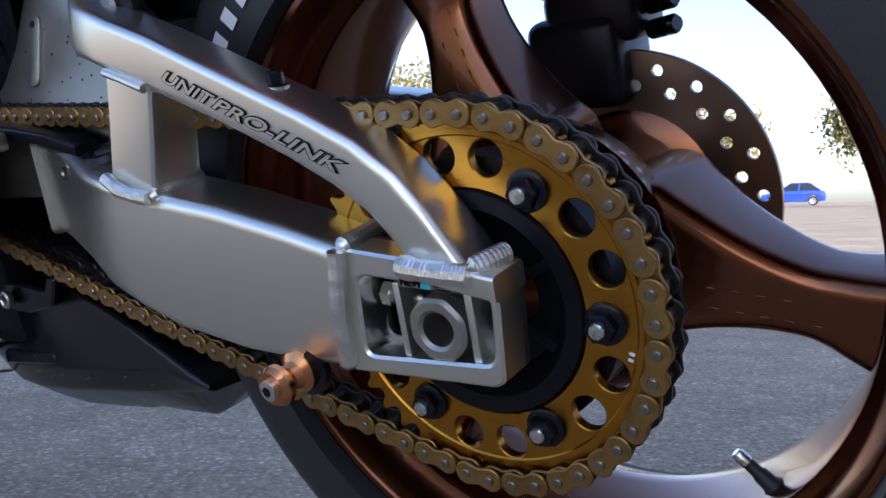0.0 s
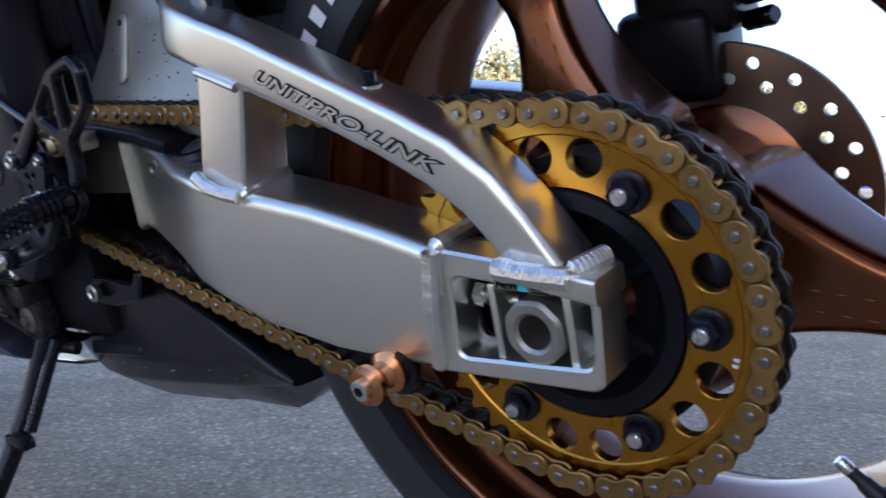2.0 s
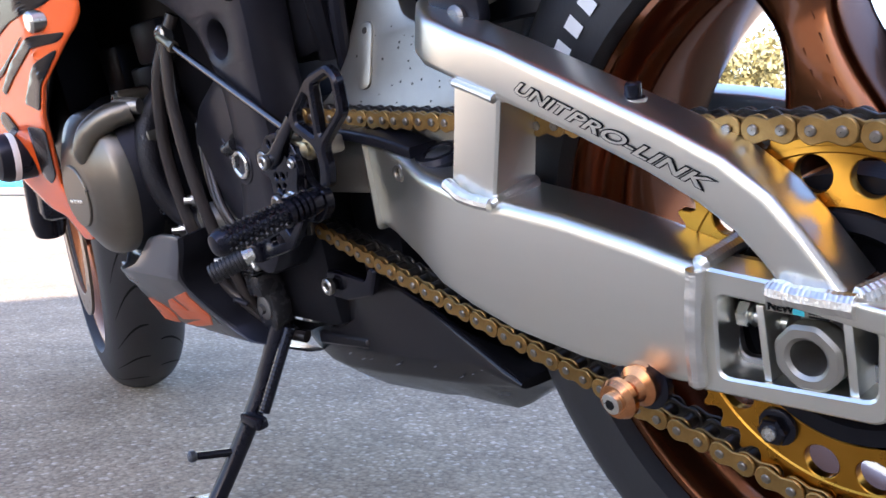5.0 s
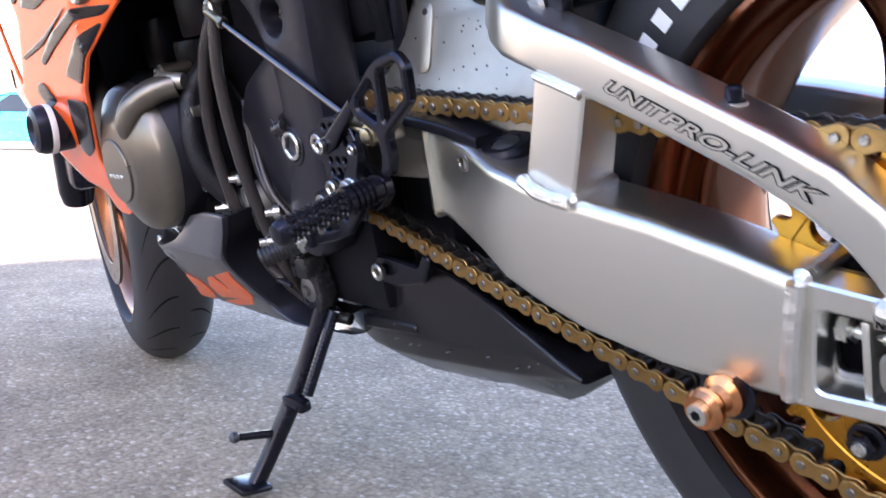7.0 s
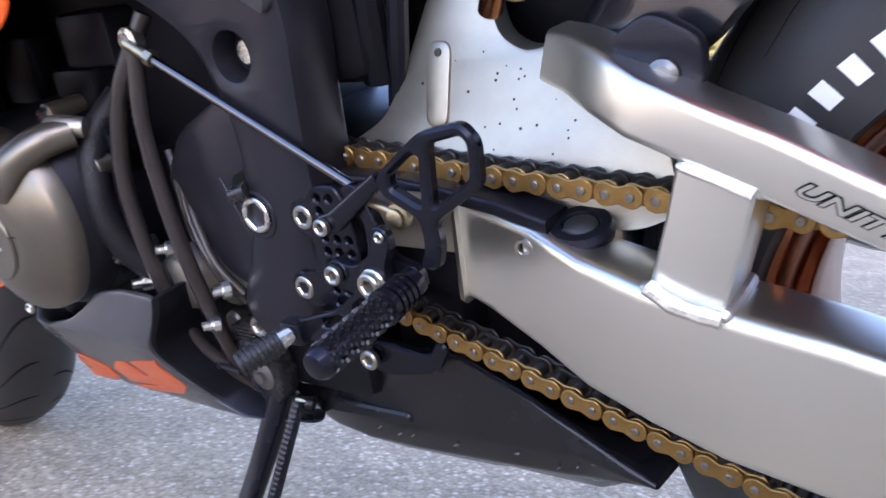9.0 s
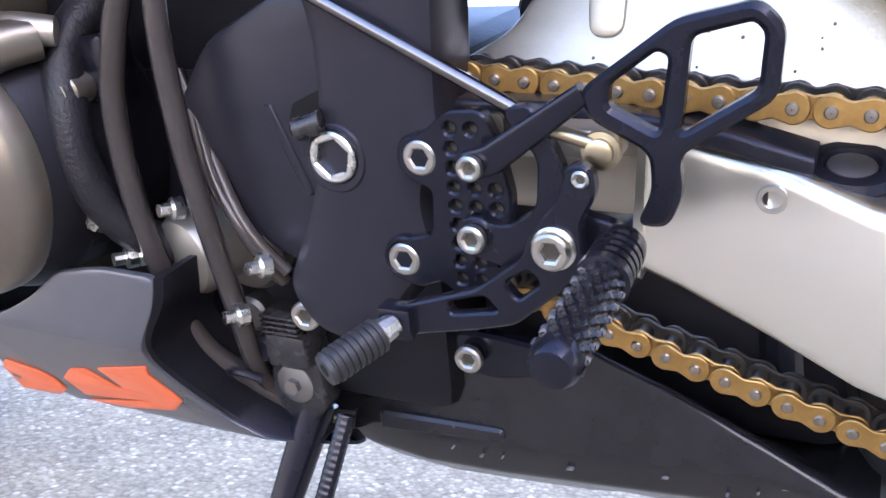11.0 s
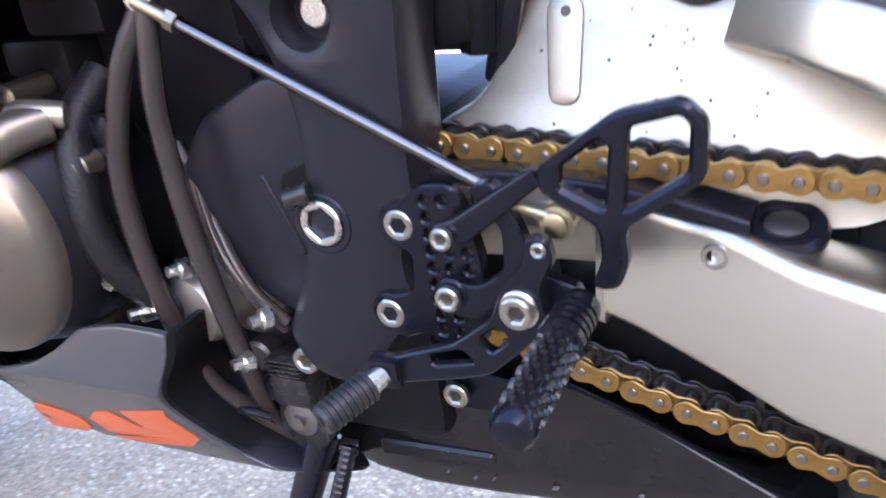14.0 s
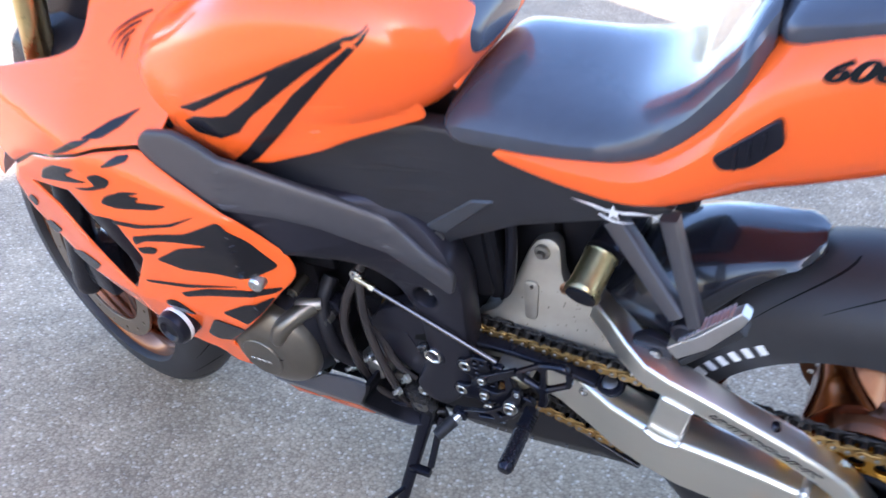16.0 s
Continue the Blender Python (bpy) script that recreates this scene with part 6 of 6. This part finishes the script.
cover_out = [(-0.80, 0.745), (-0.74, 0.750), (-0.66, 0.770), (-0.58, 0.795), (-0.51, 0.810), (-0.44, 0.806), (-0.36, 0.780), (-0.30, 0.762), (-0.21, 0.748), (-0.24, 0.730), (-0.30, 0.712), (-0.40, 0.682), (-0.485, 0.640), (-0.515, 0.622), (-0.54, 0.632), (-0.60, 0.662), (-0.70, 0.70)]
sc2 = part("side_cover", plate([rounded(cover_out, 0.01)], -0.143, 0.03, 0.006, lambda c: Vector((c.x, c.y - 0.18 * max(0.0, -0.53 - c.x), c.z)), dense=3), SATIN, bike, "matt dark grey side cover under the seat")
part("cover_wedge", plate([rounded([(-0.535, 0.652), (-0.50, 0.650), (-0.425, 0.716), (-0.455, 0.712)], 0.003)], -0.146, 0.006, 0.002), GREYMETAL, sc2)
part("cover_screw", turned([(0, 0.008), (0.003, 0.008)], (-0.513, -0.144, 0.642), (-0.513, -0.16, 0.642), 16), SOCKET, sc2)
sc2.location = (-0.004, 0.023, -0.008)
star = []
for k in range(10):
    r = 0.011 if k % 2 == 0 else 0.0045
    a = math.pi / 2 + math.pi * k / 5
    star.append((-0.278 + r * math.cos(a), 0.737 + r * math.sin(a)))
part("star_sticker", plate([star], -0.1515, 0.001, 0.0002), WHITE, sc2, "white star sticker", smooth=0)
for s in (leaf((-0.285, 0.738), (-0.30, 0.744), (-0.325, 0.748), 0.0022), leaf((-0.270, 0.738), (-0.255, 0.742), (-0.23, 0.743), 0.0022), leaf((-0.295, 0.733), (-0.275, 0.720), (-0.255, 0.728), 0.0018)):
    part("star_wing", plate([s], -0.1515, 0.001, 0.0002), WHITE, sc2, smooth=0)

# -- pillion peg hanger --
ph = part("peg_hanger", join(loft([quad_ring(-0.150, -0.132, (-0.277, 0.726), (-0.299, 0.714), 0.004), quad_ring(-0.205, -0.186, (-0.194, 0.655), (-0.210, 0.644), 0.004)]),
                             loft([quad_ring(-0.165, -0.147, (-0.212, 0.749), (-0.231, 0.746), 0.004), quad_ring(-0.205, -0.186, (-0.175, 0.646), (-0.190, 0.638), 0.004)])), SPAR, bike, "grey cast pillion footrest hanger")
part("hanger_boss", turned([(0, 0.015), (0.018, 0.015), (0.020, 0.012)], (-0.194, -0.184, 0.626), (-0.194, -0.22, 0.626), 24), PLASTIC, ph)
pp = part("pillion_peg", loft([quad_ring(-0.206, -0.184, (-0.212, 0.604), (-0.200, 0.588), 0.003), quad_ring(-0.210, -0.188, (-0.178, 0.636), (-0.166, 0.620), 0.003), quad_ring(-0.210, -0.190, (-0.142, 0.676), (-0.132, 0.664), 0.003), quad_ring(-0.208, -0.192, (-0.134, 0.684), (-0.126, 0.676), 0.003)]), RIMSILVER, ph, "silver serrated folding footrest")
for i in range(12):
    w = i / 11
    x, z = -0.196 + 0.052 * w, 0.6205 + 0.0535 * w
    part("tooth", box(x - 0.0022, x + 0.0010, -0.209, -0.189, z - 0.001, z + 0.0035, 0.0008), RIMSILVER, pp)
ph.location = (0.0, 0.030, -0.012)
part("peg_rubber", loft([quad_ring(-0.207, -0.187, (-0.199, 0.587), (-0.194, 0.580), 0.002), quad_ring(-0.209, -0.189, (-0.134, 0.660), (-0.128, 0.652), 0.002)]), RUBBER, pp)

# -- hugger --
def make_hugger():
    secs = []
    n = 40
    for i in range(n):
        deg = 104 + 84 * i / (n - 1)
        a = radians(deg)
        w = min(1.0, (deg - 104) / 34)
        w = w * w * (3 - 2 * w)
        front = max(0.0, min(1.0, (deg - 150) / 30))
        R0 = 0.338 + 0.055 * w - 0.035 * front
        hw = 0.048 + 0.046 * w - 0.010 * front
        tuck = max(0.0, min(1.0, (deg - 138) / 12))
        drop = 0.010 + 0.075 * w * (1 - 0.8 * tuck)
        hw -= 0.028 * tuck
        tip = min(1.0, 0.35 + (deg - 104) / 5)
        hw *= tip
        shape = [(-hw - 0.003, R0 - drop), (-hw, R0 - drop * 0.72), (-hw * 0.93, R0 - drop * 0.40), (-hw * 0.76, R0 - drop * 0.15), (-hw * 0.5, R0 - 0.002), (-hw * 0.2, R0 + 0.002)]
        shape += [(-y, r) for y, r in shape[::-1]]
        shape += [(y * 0.96, r - 0.004) for y, r in shape[::-1]]
        secs.append([(AX + r * math.cos(a), y, AZ + r * math.sin(a)) for y, r in shape])
    h = part("rear_hugger", loft(secs), GLOSS, bike, "glossy black rear wheel hugger", smooth=50)
    part("hugger_bracket", plate([rounded([(-0.262, 0.500), (-0.235, 0.498), (-0.222, 0.505), (-0.222, 0.53), (-0.25, 0.545), (-0.275, 0.53)], 0.01)], -0.122, 0.012, 0.003), PLASTIC, h)
    part("hugger_bolt", turned([(0, 0.009), (0.004, 0.009), (0.006, 0.006)], (-0.243, -0.121, 0.511), (-0.243, -0.14, 0.511), 18), SOCKET, h)
make_hugger()

# -- front end --
def hull_box(x0, x1, hw, z0, z1):
    """A dark shell that narrows towards the nose."""
    return loft([[(x, y * k, z0 + (z1 - z0) * h) for y, h in rounded([(-hw, 0.0), (hw, 0.0), (hw * 0.8, 1.0), (-hw * 0.8, 1.0)], 0.02, 3)] for x, k in ((x0, 0.6), ((x0 + x1) / 2, 0.95), (x1, 1.0))])


def make_front():
    fx, fz, R = -1.352, 0.297, 0.297
    prof = [(0.2165, -0.047), (0.2275, -0.050), (0.228, -0.047), (0.219, -0.036), (0.206, -0.02), (0.203, 0.0), (0.206, 0.02), (0.219, 0.036), (0.228, 0.047), (0.2275, 0.050), (0.2165, 0.047), (0.205, 0.035), (0.195, 0.018), (0.193, 0), (0.195, -0.018), (0.205, -0.035)]
    fw = part("front_wheel", lathe(prof, fx, fz, 80), BRONZE, bike, "bronze-painted alloy front wheel")
    ty = make_tyre(fw, fx, fz, R, 0.061, 0.222)
    tread(ty, fx, fz, R, 0.061, 0.222, 26, sweep=-0.28)
    part("hub", lathe([(0.02, -0.05), (0.038, -0.05), (0.034, 0), (0.038, 0.05), (0.02, 0.05)], fx, fz, 32), BRONZE, fw)
    for k in range(3):
        a = radians(20 + 120 * k)
        secs = []
        for i in range(5):
            w = i / 4
            r = 0.03 + 0.17 * w
            hw, dp = 0.026 - 0.008 * w, 0.03 - 0.012 * w
            secs.append([(fx + r * math.cos(a) - t * math.sin(a), y, fz + r * math.sin(a) + t * math.cos(a)) for t, y in rounded([(-hw, -dp), (hw, -dp), (hw, dp), (-hw, dp)], 0.008, 3)])
        part("spoke", loft(secs), BRONZE, fw)
    for y in (-0.066, 0.061):
        holes = [circle(fx + 0.14 * math.cos(2 * math.pi * k / 18), fz + 0.14 * math.sin(2 * math.pi * k / 18), 0.004, 10) for k in range(18)]
        part("front_disc", plate([circle(fx, fz, 0.155, 64), circle(fx, fz, 0.118, 48)] + holes, y, 0.005, 0.0005), DISC, fw)
    legs = []
    for s in (-1, 1):
        leg = part("fork_leg", turned([(0.30, 0.0215), (0.74, 0.0215)], (fx + 0.03, s * 0.1, fz), (fx + 0.30, s * 0.1, fz + 0.68), 24), BRASS, bike, "gold fork tube with black lower leg")
        part("lower_leg", turned([(0, 0.024), (0.02, 0.028), (0.30, 0.028), (0.302, 0.024)], (fx + 0.03, s * 0.1, fz), (fx + 0.30, s * 0.1, fz + 0.68), 24), BLACK, leg)
        legs.append(leg)
        part("front_caliper", box(fx + 0.07, fx + 0.16, s * 0.085 - 0.03, s * 0.085 + 0.03, fz + 0.03, fz + 0.13, 0.012), BLACK, leg)
    # mudguard
    secs = []
    for i in range(15):
        a = radians(20 + 130 * i / 14)
        secs.append([(fx + r * math.cos(a), y, fz + r * math.sin(a)) for y, r in ((-0.068, 0.285), (-0.066, 0.305), (-0.04, 0.317), (0, 0.32), (0.04, 0.317), (0.066, 0.305), (0.068, 0.285), (0.06, 0.29), (0, 0.315), (-0.06, 0.29))])
    guard = part("front_mudguard", loft(secs), ORANGE, bike, "orange front mudguard")
    # the bars are turned a little to the right
    head, axis = Vector((-1.13, 0, 0.92)), Vector((0.42, 0, 0.91)).normalized()
    steer = Matrix.Translation(head) @ Matrix.Rotation(radians(-13), 4, axis) @ Matrix.Translation(-head)
    for ob in (fw, guard, *legs):
        ob.matrix_basis = steer
    # Shell added only to make the opening behind the fairing dark.
    part("instrument_surround", hull_box(-1.22, -0.93, 0.085, 0.80, 0.99), PLASTIC, bike, "black shell added to darken the opening behind the upper fairing")
    part("radiator_shroud", box(-1.13, -1.09, -0.15, 0.15, 0.42, 0.75, 0.01), PLASTIC, bike, "black radiator")
    part("chin_bracket", box(-0.985, -0.935, -0.185, -0.15, 0.35, 0.39, 0.008), PLASTIC, bike)
make_front()
